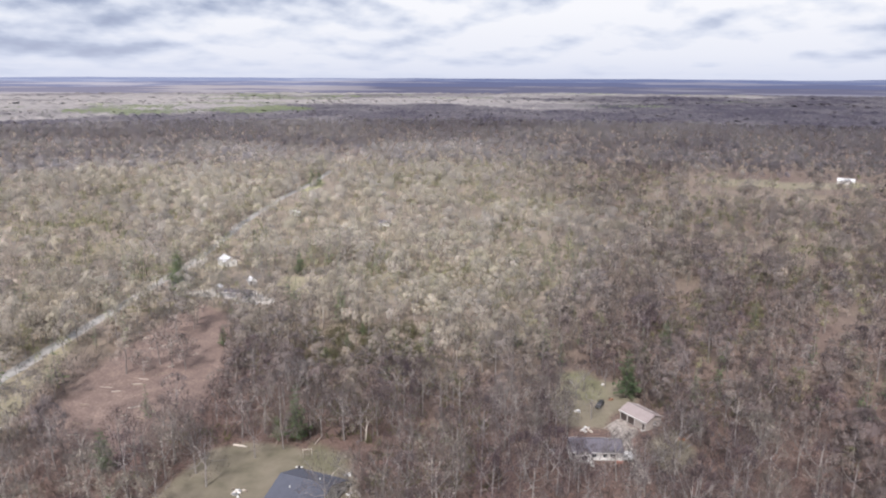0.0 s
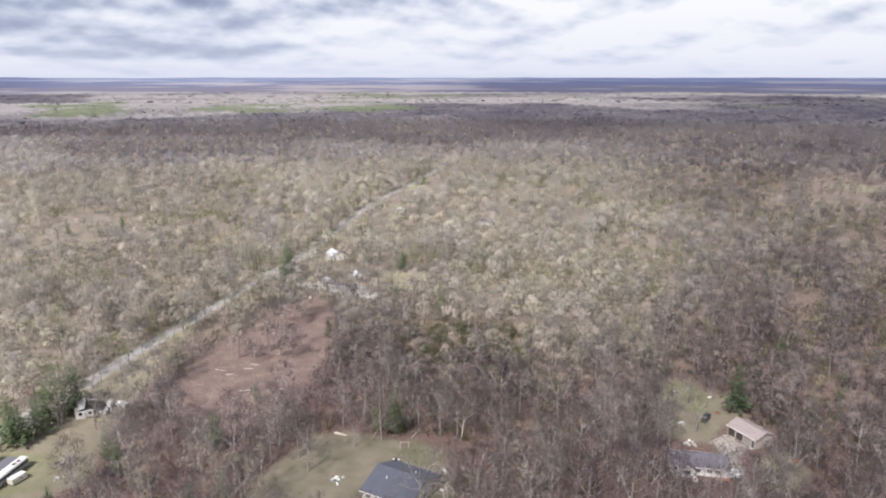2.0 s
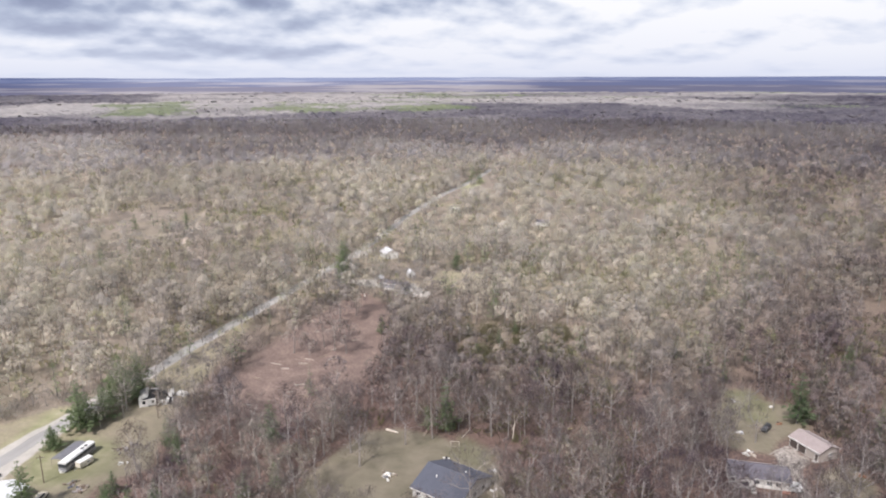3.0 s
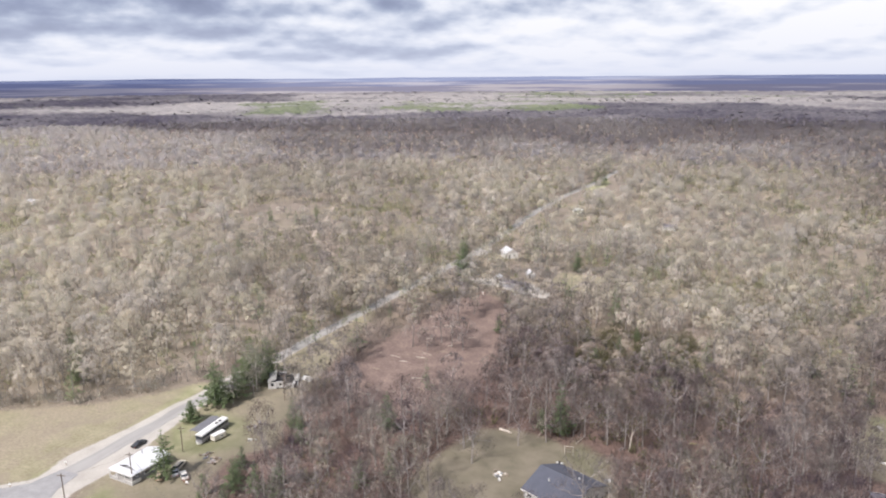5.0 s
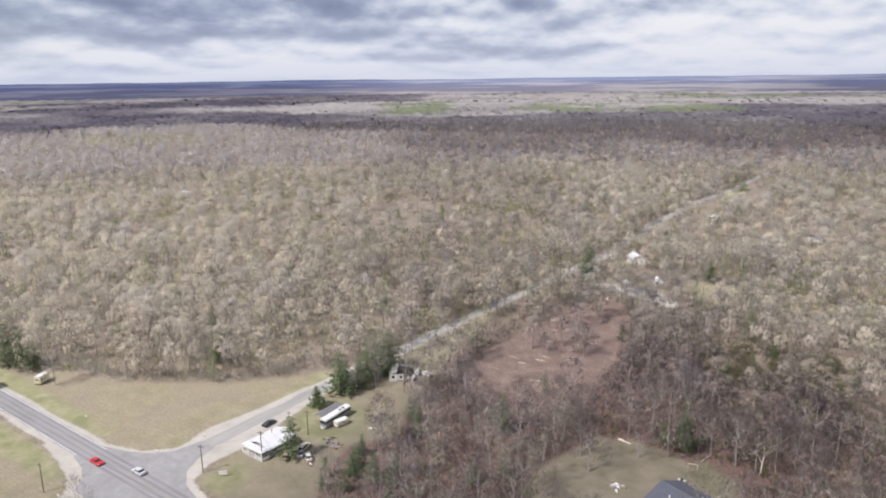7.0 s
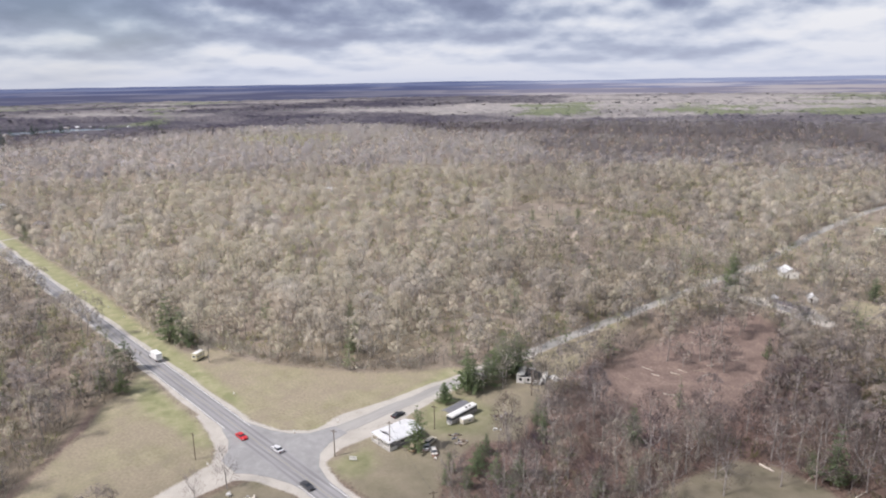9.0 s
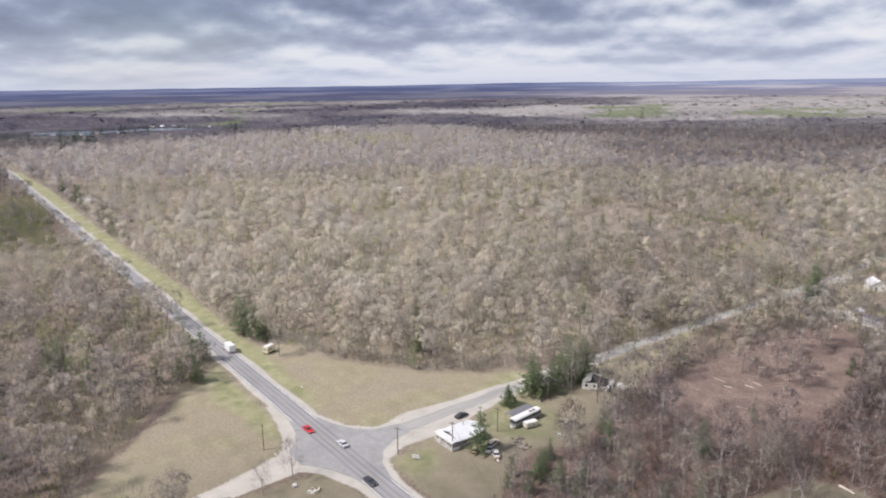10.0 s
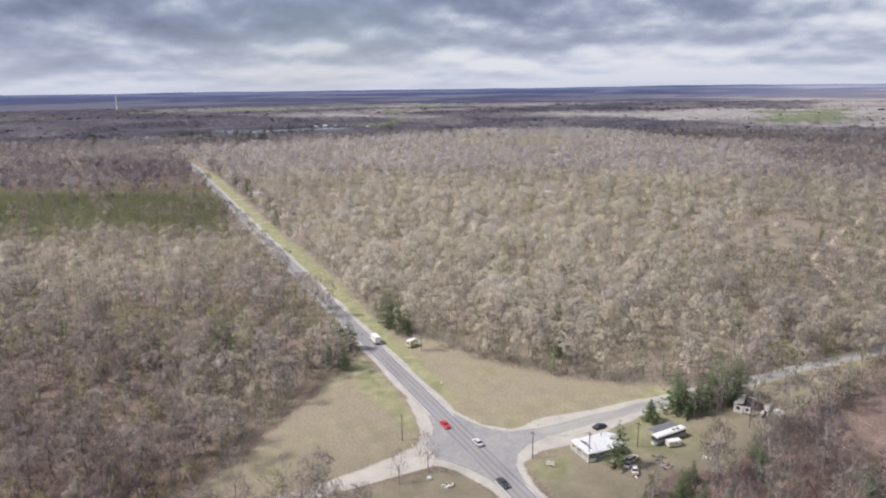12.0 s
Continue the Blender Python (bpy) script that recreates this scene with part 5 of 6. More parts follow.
# ---- the white store at the corner ----
def make_store():
    ob = thing("roadside_store", -145.4, 125.6, -4, "low white store with a white metal roof and front porch", "building")
    gabled(ob, 8.2, 9.6, 2.7, 1.1, GREYWALL, WHITE_ROOF, 0.5)
    # lower porch across the south end
    porch = part("porch_roof", prism([(-4.6, 2.75), (4.6, 2.75), (4.6, 2.9), (-4.6, 2.9)], -7.75, -5.35), WHITE_ROOF, ob, "white porch roof")
    for x in (-4.4, -1.5, 1.5, 4.4):
        part("post", box(x - 0.1, -7.65, 0, x + 0.1, -7.45, 2.75), WHITE, porch)
    for x in (-4.4, 1.5):
        part("porch_rail", box(x, -7.61, 0.75, x + 2.9, -7.51, 0.95), WHITE, porch)
    part("porch_header", box(-4.6, -7.7, 2.35, 4.6, -7.55, 2.75), WHITE, porch)
    part("porch_floor", box(-4.5, -7.75, -0.2, 4.5, -4.85, 0.16), CONCRETE, porch)
    part("porch_side", box(4.38, -7.45, 0.16, 4.48, -4.85, 1.1), SIDING, porch)
    for x in (-2.6, 2.4):
        window(ob, x, -4.8, 1.5, 1.5, 1.1, "-y")
    door(ob, 0, -4.8, 0.95, 2.05, "-y", BROWNDOOR, z=0.14)
    for y in (-2.6, 0.6, 3.4):
        window(ob, 4.1, y, 1.5, 1.3, 0.9, "+x")
        window(ob, -4.1, y, 1.5, 1.3, 0.9, "-x")
    part("chimney", rod((-1.6, 1.0, 3.2), (-1.6, 1.0, 4.7), 0.16), STEEL, ob, "steel stove pipe")
    part("dormer", prism([(-2.6, 2.9), (-1.2, 2.9), (-1.2, 3.35), (-2.6, 3.0)], -5.45, -4.45), GREY_ROOF, ob, "dark patch of old shingles")


make_store()


# ---- vehicles ----
def wheel(ob, x, y, r, w, s):
    t = part("wheel", rod((x, y, r), (x + s * w, y, r), r, sides=18), RUBBER, ob)
    part("rim", rod((x + s * (w - 0.03), y, r), (x + s * (w + 0.015), y, r), r * 0.58, sides=14), STEEL, t, "steel wheel rim")


def make_car(name, x, y, turn, colour, label, kind="sedan", group=""):
    """A car along y, its front at +y."""
    ob = thing(name, x, y, turn, label, "car", group)
    paint = plain("car_paint", colour, 0.5, vary=0.12)
    l, w = 4.7, 1.8
    if kind == "sedan":
        side = [(-2.3, 0.32), (2.3, 0.32), (2.36, 0.62), (2.2, 0.78), (1.0, 0.92), (-1.55, 0.95), (-2.3, 0.92), (-2.38, 0.6)]
        cabin = [(1.05, 0.9), (0.35, 1.4), (-0.95, 1.42), (-1.7, 0.94)]
    else:
        side = [(-2.3, 0.4), (2.3, 0.4), (2.36, 0.75), (2.2, 0.98), (1.15, 1.08), (-2.3, 1.1), (-2.38, 0.7)]
        cabin = [(1.2, 1.05), (0.55, 1.68), (-2.1, 1.7), (-2.3, 1.08)]
    bm = bmesh.new()
    rows = [(-w / 2, 1.0, 0.0), (-w / 2 + 0.06, 1.0, 0.04), (w / 2 - 0.06, 1.0, 0.04), (w / 2, 1.0, 0.0)]
    rings = [[bm.verts.new((rx, py * k, pz + dz * (pz > 0.6))) for py, pz in side] for rx, k, dz in rows]
    n = len(side)
    for a, b in zip(rings, rings[1:]):
        for i in range(n):
            bm.faces.new((a[i], a[(i + 1) % n], b[(i + 1) % n], b[i]))
    bm.faces.new(rings[0])
    bm.faces.new(rings[-1][::-1])
    part("body", bm, paint, ob)
    bm = bmesh.new()
    rings = []
    for rx, kz in ((-w / 2 + 0.04, 0), (w / 2 - 0.04, 0)):
        s = 1 if rx > 0 else -1
        rings.append([bm.verts.new((rx - s * (0.2 if pz > 1.2 else 0), py, pz)) for py, pz in cabin])
    m = len(cabin)
    for i in range(m):
        bm.faces.new((rings[0][i], rings[0][(i + 1) % m], rings[1][(i + 1) % m], rings[1][i]))
    bm.faces.new(rings[0])
    bm.faces.new(rings[1][::-1])
    part("cabin_glass", bm, GLASS, ob, "dark car windows")
    top, (fy, rz_), (by, _) = cabin[1][1], cabin[1], cabin[2]
    part("roof", box(-w / 2 + 0.24, by - 0.05, top - 0.02, w / 2 - 0.24, fy + 0.05, top + 0.05, 0.02), paint, ob)
    for s in (-1, 1):
        for yy in (1.42, -1.4):
            wheel(ob, s * (w / 2 - 0.2), yy, 0.33, 0.21, s)
        part("headlight", box(s * 0.52, 2.26, 0.6, s * 0.82, 2.37, 0.74), LAMP_CLEAR, ob, "clear headlight")
        part("tail_light", box(s * 0.55, -2.38, 0.66, s * 0.84, -2.3, 0.8), LAMP_RED, ob, "red tail light")
        part("door_pillar", prism([(s * (w / 2 - 0.03), 0.9), (s * (w / 2 - 0.23), top), (s * (w / 2 - 0.20), top), (s * (w / 2), 0.9)], -0.35, -0.25), paint, ob)
    return ob


HEAD = 90 + math.degrees(math.atan(-0.0455))  # nose to the west along the highway
make_car("parked_car", -156.4, 134.2, 2, (0.035, 0.037, 0.04), "dark car parked on the gravel beside the side road")
make_car("red_car", -180.7, 91.9, HEAD - 180, (0.55, 0.03, 0.035), "bright red car driving on the grey highway")
make_car("dark_car", -143.5, 90.4, HEAD - 180, (0.05, 0.05, 0.055), "dark grey car driving on the highway")
make_car("silver_car", -166.0, 95.4, HEAD, (0.55, 0.55, 0.56), "silver car driving over the junction")
make_car("yard_car", 52, 209.5, 150, (0.03, 0.03, 0.03), "black car parked on the green yard", "wagon")
JUNK = "old cars under the yard pine"
make_car("old_car", -137.6, 123.5, 35, (0.45, 0.36, 0.26), "faded tan old car under the pine", "wagon", JUNK)
make_car("old_car", -135.2, 126.6, 40, (0.42, 0.42, 0.42), "faded grey old car beside the pine", "sedan", JUNK)
make_car("old_car", -131.8, 126.2, 55, (0.60, 0.57, 0.52), "faded white old car on bare brown earth", "sedan", JUNK)
make_car("old_car", -136.5, 129.5, 15, (0.50, 0.45, 0.36), "faded beige old pickup behind the pine", "wagon", JUNK)


def make_truck():
    ob = thing("box_truck", -262.5, 100.3, HEAD, "white box truck driving on the grey highway", "truck")
    paint = plain("truck_white", (0.78, 0.78, 0.77), 0.45)
    part("cargo_box", box(-1.2, -4.3, 1.0, 1.2, 1.5, 3.6, 0.06), paint, ob)
    part("cab", prism([(-1.05, 0.55), (1.05, 0.55), (1.05, 1.5), (0.92, 2.35), (-0.92, 2.35), (-1.05, 1.5)], 1.6, 3.0), paint, ob)
    part("bonnet", box(-0.95, 3.0, 0.55, 0.95, 4.1, 1.35, 0.1), paint, ob)
    part("windscreen", prism([(-0.95, 1.45), (0.95, 1.45), (0.85, 2.25), (-0.85, 2.25)], 3.0, 3.03), GLASS, ob, "dark windscreen")
    for s in (-1, 1):
        part("side_window", box(s * 1.04, 1.9, 1.5, s * 1.06, 2.8, 2.1), GLASS, ob)
        part("headlight", box(s * 0.6, 4.1, 0.8, s * 0.88, 4.14, 1.05), LAMP_CLEAR, ob)
        part("tail_light", box(s * 0.9, -4.34, 0.85, s * 1.12, -4.3, 1.05), LAMP_RED, ob)
        for yy in (3.3, -2.7):
            wheel(ob, s * 0.78, yy, 0.45, 0.3, s)
    part("chassis", box(-0.5, -4.3, 0.5, 0.5, 3.6, 0.95), RUBBER, ob)
    part("rear_door", box(-1.05, -4.33, 1.1, 1.05, -4.3, 3.45), paint, ob)
    part("bumper", box(-1.1, -4.5, 0.55, 1.1, -4.3, 0.75), STEEL, ob)


make_truck()


def make_bus():
    ob = thing("coach_bus", -140.6, 147.6, 2, "old silver coach with a white roof parked in the yard", "bus")
    silver = ribbed("bus_panels", (0.30, 0.295, 0.31), 0.4, 0.5, 2, 0.3)
    hw, hl = 1.28, 6.0
    part("body", prism([(-hw, 0.4), (hw, 0.4), (hw, 1.7), (-hw, 1.7)], -hl, hl), silver, ob)
    part("window_band", prism([(-hw + 0.03, 1.7), (hw - 0.03, 1.7), (hw - 0.08, 2.6), (-hw + 0.08, 2.6)], -hl + 0.05, hl - 0.05), GLASS, ob, "dark band of bus windows")
    part("roof", prism([(-hw, 2.58), (hw, 2.58), (hw - 0.1, 2.95), (0.7, 3.12), (-0.7, 3.12), (-hw + 0.1, 2.95)], -hl, hl), WHITE, ob, "white painted roof")
    for s in (-1, 1):
        for k in range(8):
            y = -hl + 0.2 + k * 1.64
            part("pillar", prism([(s * hw, 1.7), (s * (hw - 0.06), 2.6), (s * (hw - 0.1), 2.6), (s * (hw - 0.05), 1.7)], y, y + 0.14), silver, ob)
        for yy in (-3.9, 3.1, 4.3):
            wheel(ob, s * 0.98, yy, 0.5, 0.31, s)
        part("headlight", box(s * 0.7, -hl - 0.03, 0.75, s * 1.0, -hl, 0.95), LAMP_CLEAR, ob)
    for y0, y1 in ((1.2, 2.2), (2.8, 3.8)):
        part("roof_hatch", box(-0.1, y0, 3.1, 0.75, y1, 3.2, 0.03), DARK, ob, "dark roof hatch")
    part("bumper", box(-1.2, -hl - 0.18, 0.45, 1.2, -hl, 0.7), STEEL, ob)
    part("windscreen", prism([(-1.1, 1.5), (1.1, 1.5), (1.05, 2.5), (-1.05, 2.5)], -hl - 0.02, -hl + 0.02), GLASS, ob)
    part("front_corner", box(-hw, -hl - 0.01, 2.5, hw, -hl + 0.1, 2.62), silver, ob)
    # tarpaulin roof behind the bus
    t = thing("tarp_shelter", -144.0, 148.4, 2, "sagging grey tarp shelter on posts behind the bus", "shelter")
    bm = prism([(-1.9, 2.3), (0, 2.75), (1.9, 2.5), (1.9, 2.55), (0, 2.82), (-1.9, 2.36)], -5.0, 5.0)
    part("tarp", bm, TARP, t)
    for x in (-1.8, 1.8):
        for y in (-4.8, 0, 4.8):
            part("post", rod((x, y, -0.2), (x, y, 2.5 if x > 0 else 2.36), 0.06), WOOD, t)
    # camper trailer
    c = thing("camper_trailer", -137.2, 146.2, -12, "small cream camper trailer beside the coach", "trailer")
    part("body", prism([(-1.05, 0.45), (1.05, 0.45), (1.05, 1.6), (0.9, 1.95), (-0.9, 1.95), (-1.05, 1.6)], -2.1, 2.1), CREAM, c)
    part("roof", box(-0.95, -2.15, 1.93, 0.95, 2.15, 2.02, 0.02), WHITE, c)
    window(c, 1.05, 0.5, 1.25, 0.9, 0.4, "+x", False)
    for s in (-1, 1):
        wheel(c, s * 0.85, -0.2, 0.3, 0.18, s)
    part("drawbar", rod((0, -2.1, 0.45), (0, -3.3, 0.4), 0.05), STEEL, c)
    part("jack", rod((0, -3.2, -0.05), (0, -3.2, 0.42), 0.04), STEEL, c)
    b = thing("white_box", -140.6, 141.8, 20, "small white box lying by the camper", "box")
    part("lid", box(-0.7, -0.5, 0.55, 0.7, 0.5, 0.62, 0.02), WHITE, b)
    part("body", box(-0.65, -0.45, -0.02, 0.65, 0.45, 0.55, 0.03), WHITE, b)


make_bus()


# ---- burnt-out house ----
def make_ruin():
    ob = thing("ruined_house", -142.4, 186.4, 30, "burnt-out white house with a collapsed grey roof", "house")
    hw, hl = 5.0, 4.2
    # front (south) wall pieces with empty window holes
    def wall_piece(x0, y0, x1, y1, top, holes=()):
        d = Vector((x1 - x0, y1 - y0, 0))
        ln = d.length
        bm = bmesh.new()
        at = 0.0
        for a, b, z0, z1 in list(holes) + [(ln, ln, 0, 0)]:
            if a > at:
                box(at, -0.08, 0, a, 0.08, top, 0, bm)
            if b > a:
                box(a, -0.08, 0, b, 0.08, z0, 0, bm)
                box(a, -0.08, z1, b, 0.08, top, 0, bm)
            at = b
        bmesh.ops.transform(bm, verts=bm.verts, matrix=Matrix.Translation((x0, y0, -0.05)) @ Matrix.Rotation(math.atan2(d.y, d.x), 4, "Z"))
        part("wall", bm, SIDING, ob)
    wall_piece(-hw, -hl, -2.2, -hl, 2.5, [(0.9, 1.9, 1.0, 2.1)])
    wall_piece(-2.2, -hl + 0.4, 0.4, -hl + 0.4, 2.5, [(0.9, 1.7, 0.9, 2.0)])
    wall_piece(0.8, -hl - 0.6, 3.4, -hl - 0.2, 1.9, [(0.5, 1.3, 0.1, 1.6), (1.7, 2.3, 0.9, 1.5)])
    wall_piece(hw, -hl, hw, -1.4, 1.2, [(0.8, 1.9, 0.5, 0.9)])
    wall_piece(hw, 0.6, hw, hl, 2.2, [(1.0, 2.2, 0.9, 1.8)])
    wall_piece(-hw, -hl, -hw, hl, 2.7, [(3.0, 4.2, 0.9, 2.0)])
    wall_piece(-hw, hl, 0.6, hl, 2.6, [(2.0, 3.0, 0.9, 2.0)])
    wall_piece(1.8, hl, hw, hl, 1.5, [(0.8, 1.7, 0.6, 1.2)])
    for pts in (((-5.2, -4.4, 2.7), (-2.3, -4.0, 3.1), (-2.6, 3.5, 3.6), (-5.3, 4.4, 2.75)), ((-2.4, -3.2, 1.9), (2.6, -3.0, 0.9), (3.4, 3.8, 1.3), (-2.5, 3.9, 2.7))):
        bm = bmesh.new()
        vs = [bm.verts.new(p) for p in pts]
        f = bm.faces.new(vs)
        bmesh.ops.solidify(bm, geom=[f], thickness=0.18)
        part("roof", bm, GREY_ROOF if pts[0][0] > -5 else WHITE, ob, "sagging remains of the roof")
    part("floor", box(-hw, -hl, -0.2, hw, hl, 0.12), DARK, ob)
    for x, y, z, tx, ty in ((3.6, -3.2, 1.2, 0.5, 0.2), (4.2, 1.0, 1.3, 0.2, 0.6), (1.6, -4.9, 0.9, 0.7, 0.1)):
        bm = box(-1.3, -0.06, -1.0, 1.3, 0.06, 0.8)
        bmesh.ops.transform(bm, verts=bm.verts, matrix=pose(x, y, z, math.degrees(tx), math.degrees(ty) * 0.4, 30 * x))
        part("fallen_panel", bm, SIDING, ob)
    r = np.random.default_rng(3)
    for k in range(14):
        a = Vector((r.uniform(-1, 6), r.uniform(-5.5, 3), 0.15))
        b = a + Vector((r.uniform(-1.4, 1.4), r.uniform(-1.4, 1.4), r.uniform(0.1, 1.2)))
        part("fallen_board", rod(a, b, 0.08, sides=4), (WHITE, WOOD, DARK)[k % 3], ob)
    d = thing("fallen_deck", -136.6, 190.5, -20, "white boards of a collapsed deck beside the ruin", "debris")
    for k in range(7):
        bm = box(-2.4, k * 0.32, 0.3 + 0.12 * k, 2.4, k * 0.32 + 0.26, 0.36 + 0.12 * k)
        part("board", bm, WHITE, d)
    for x in (-2.0, 2.0):
        part("beam", box(x - 0.08, -0.1, -0.1, x + 0.08, 2.2, 0.3), WOOD, d)
        part("prop", box(x - 0.08, 2.0, -0.1, x + 0.08, 2.15, 1.02), WOOD, d)


make_ruin()


# ---- poles, wires, signs, markers ----
def make_pole(x, y, h, turn, label="brown wooden utility pole standing in the grass"):
    ob = thing("utility_pole", x, y, turn, label, "pole", "utility poles")
    part("shaft", rod((0, 0, -0.5), (0, 0, h), 0.17, 0.11, 10), POLEWOOD, ob)
    arm = part("crossarm", box(-1.1, -0.06, h - 0.75, 1.1, 0.06, h - 0.6), POLEWOOD, ob)
    for s in (-0.95, 0.35, 0.95):
        part("insulator", rod((s, 0, h - 0.6), (s, 0, h - 0.42), 0.06, 0.04), CONCRETE, arm, "grey insulator")
    for s in (-1, 1):
        part("brace", rod((s * 0.7, 0.07, h - 0.72), (0, 0.14, h - 1.4), 0.025, sides=5), STEEL, arm)
    return ob


POLES = [(-151.2, 105.2, 8.6, 20), (-142.3, 118.6, 9.2, 20), (-179, 76.2, 8.6, 0), (-141.7, 136.3, 8.2, 20), (-134.2, 175.3, 9.5, 60)]
for px_, py_, ph_, pt_ in POLES:
    make_pole(px_, py_, ph_, pt_)


def make_wires():
    spans = [((-151.2, 105.2, 8.3), (-142.3, 118.6, 8.8)), ((-142.3, 118.6, 8.8), (-141.7, 136.3, 7.8)), ((-142.3, 118.6, 8.8), (-108.0, 103.0, 8.6)), ((-142.3, 118.6, 8.5), (-108.0, 103.0, 8.2))]
    for a, b in spans:
        bm = bmesh.new()
        a, b = Vector(a), Vector(b)
        pts = [a.lerp(b, i / 10) - Vector((0, 0, 0.9 * 4 * (i / 10) * (1 - i / 10))) for i in range(11)]
        for p, q in zip(pts, pts[1:]):
            rod(p, q, 0.013, sides=4, bm=bm)
        me = bpy.data.meshes.new("power_line")
        bm.to_mesh(me)
        bm.free()
        me.materials.append(WIRE)
        tagged(new("power_line", me), "thin black power line sagging between poles", "wire", "power lines")


make_wires()
make_pole(-108.0, 103.0, 9.0, 60, "brown wooden utility pole at the wood's edge")


def make_sign():
    ob = thing("road_sign", -145.0, 107.0, 40, "small white board sign on two posts in the grass", "sign")
    board = part("board", box(-1.1, -0.05, 0.55, 1.1, 0.05, 1.7, 0.02), WHITE, ob)
    for z, w in ((1.38, 0.7), (1.08, 0.8)):
        part("lettering_bar", box(-w, -0.062, z - 0.03, w, -0.05, z + 0.03), STEEL, board)
    for x in (-0.95, 0.95):
        part("post", box(x - 0.05, 0.05, -0.2, x + 0.05, 0.13, 1.75), WOOD, ob)


make_sign()


def make_marker(x, y, label):
    ob = thing("marker_post", x, y, 20, label, "post", "white markers along the verge")
    part("post", box(-0.06, -0.06, -0.1, 0.06, 0.06, 1.0), WOOD, ob)
    part("plate", box(-0.28, -0.1, 0.85, 0.28, -0.06, 1.45, 0.01), WHITE, ob, "white plate")


for mx, my in ((-342.6, 111.5), (-291.4, 109.5), (-209.1, 105), (-172.6, 76.8), (-171, 104.5), (-166.8, 118), (-395, 114), (-322, 111)):
    make_marker(mx, my, "small white marker post in the grass verge")


def make_wagon():
    ob = thing("old_camper", -250.0, 112.0, 24, "old yellow camper standing at the wood's edge", "trailer")
    yellow = ribbed("yellow_panels", (0.62, 0.56, 0.36), 0.6, 0.25, 2)
    part("body", prism([(-1.2, 0.5), (1.2, 0.5), (1.2, 2.8), (1.0, 3.1), (-1.0, 3.1), (-1.2, 2.8)], -2.3, 2.3), yellow, ob)
    part("roof", box(-1.1, -2.35, 3.08, 1.1, 2.35, 3.18, 0.03), WHITE, ob)
    window(ob, 0, -2.3, 1.95, 1.5, 0.7, "-y")
    for y in (-1.4, 0.1, 1.5):
        window(ob, 1.2, y, 1.9, 0.8, 0.55, "+x", False)
        window(ob, -1.2, y, 1.9, 0.8, 0.55, "-x", False)
    part("skirt", box(-1.1, -2.2, 0.1, 1.1, 2.2, 0.5), DARK, ob)
    for s in (-1, 1):
        wheel(ob, s * 0.95, -0.4, 0.34, 0.2, s)


make_wagon()


# ---- garage and house in the eastern yard ----
def make_garage():
    ob = thing("pole_garage", 62.6, 199.3, -56, "tan metal garage with two brown doors and gravel apron", "garage")
    # ridge along the front: build with the ridge on y, then turned by 90 degrees
    ob.matrix_basis = pose(62.6, 199.3, 0, 0, 0, -56 + 90)
    gabled(ob, 7.2, 10.2, 3.0, 1.4, TAN, TAN_ROOF, 0.4)
    for y in (3.6, 0.7):
        door(ob, -3.6, y, 2.5, 2.4, "-x", BROWNDOOR, "garage_door", 0.14)
    door(ob, -3.6, -4.2, 0.95, 2.05, "-x", BROWNDOOR, z=0.14)
    part("step", box(-4.6, -4.8, -0.1, -3.7, -3.6, 0.14), CONCRETE, ob)
    window(ob, 0.5, -5.1, 1.7, 1.0, 0.8, "-y")


make_garage()


def make_east_house():
    ob = thing("farm_house", 43.9, 180.2, 88, "white house with a faded grey roof among bare trees", "house")
    gabled(ob, 7.6, 14.6, 2.8, 1.7, SIDING, PURPLE, 0.5)
    # with the ridge turned east to west, the front looks along -x of the thing
    g = part("front_gable", prism([(-1.9, 0.14), (1.9, 0.14), (1.9, 2.8), (0, 4.1), (-1.9, 2.8)], 0, 1.7), SIDING, ob)
    g.matrix_basis = pose(-3.8, 3.6, 0, 0, 0, 90)
    for s in (-1, 1):
        part("gable_roof", prism([(0, 4.14), (s * 2.3, 2.55), (s * 2.3, 2.7), (0, 4.3)], -1.6, 2.1), PURPLE, g)
    window(ob, -5.5, 3.6, 1.7, 1.7, 1.2, "-x")
    for y in (0.6, -2.4, -4.6):
        window(ob, -3.8, y, 1.6, 1.2, 1.0, "-x")
    window(ob, -3.8, 6.4, 1.6, 1.0, 1.0, "-x")
    door(ob, -3.8, -1.0, 0.95, 2.05, "-x", WHITE, z=0.14)
    deck = part("deck", box(-4.2, -10.8, 0.5, 0.6, -7.4, 0.62), WHITE, ob, "white deck at the house's end")
    for y in (-10.7, -9.1, -7.6):
        part("deck_post", box(-4.2, y, -0.1, -4.05, y + 0.12, 1.5), WHITE, deck)
    for z in (0.85, 1.15, 1.45):
        part("deck_rail", box(-4.2, -10.7, z, -4.1, -7.5, z + 0.1), WHITE, deck)
    part("steps", box(-7.3, 1.0, -0.1, -5.0, 2.2, 0.35, 0, box(-6.4, 1.0, 0.35, -5.0, 2.2, 0.6)), CONCRETE, ob)
    part("flower_box", box(-5.2, -7.4, -0.1, -4.5, -5.4, 0.5), plain("brick_edge", (0.35, 0.18, 0.14), 0.9), ob)


make_east_house()


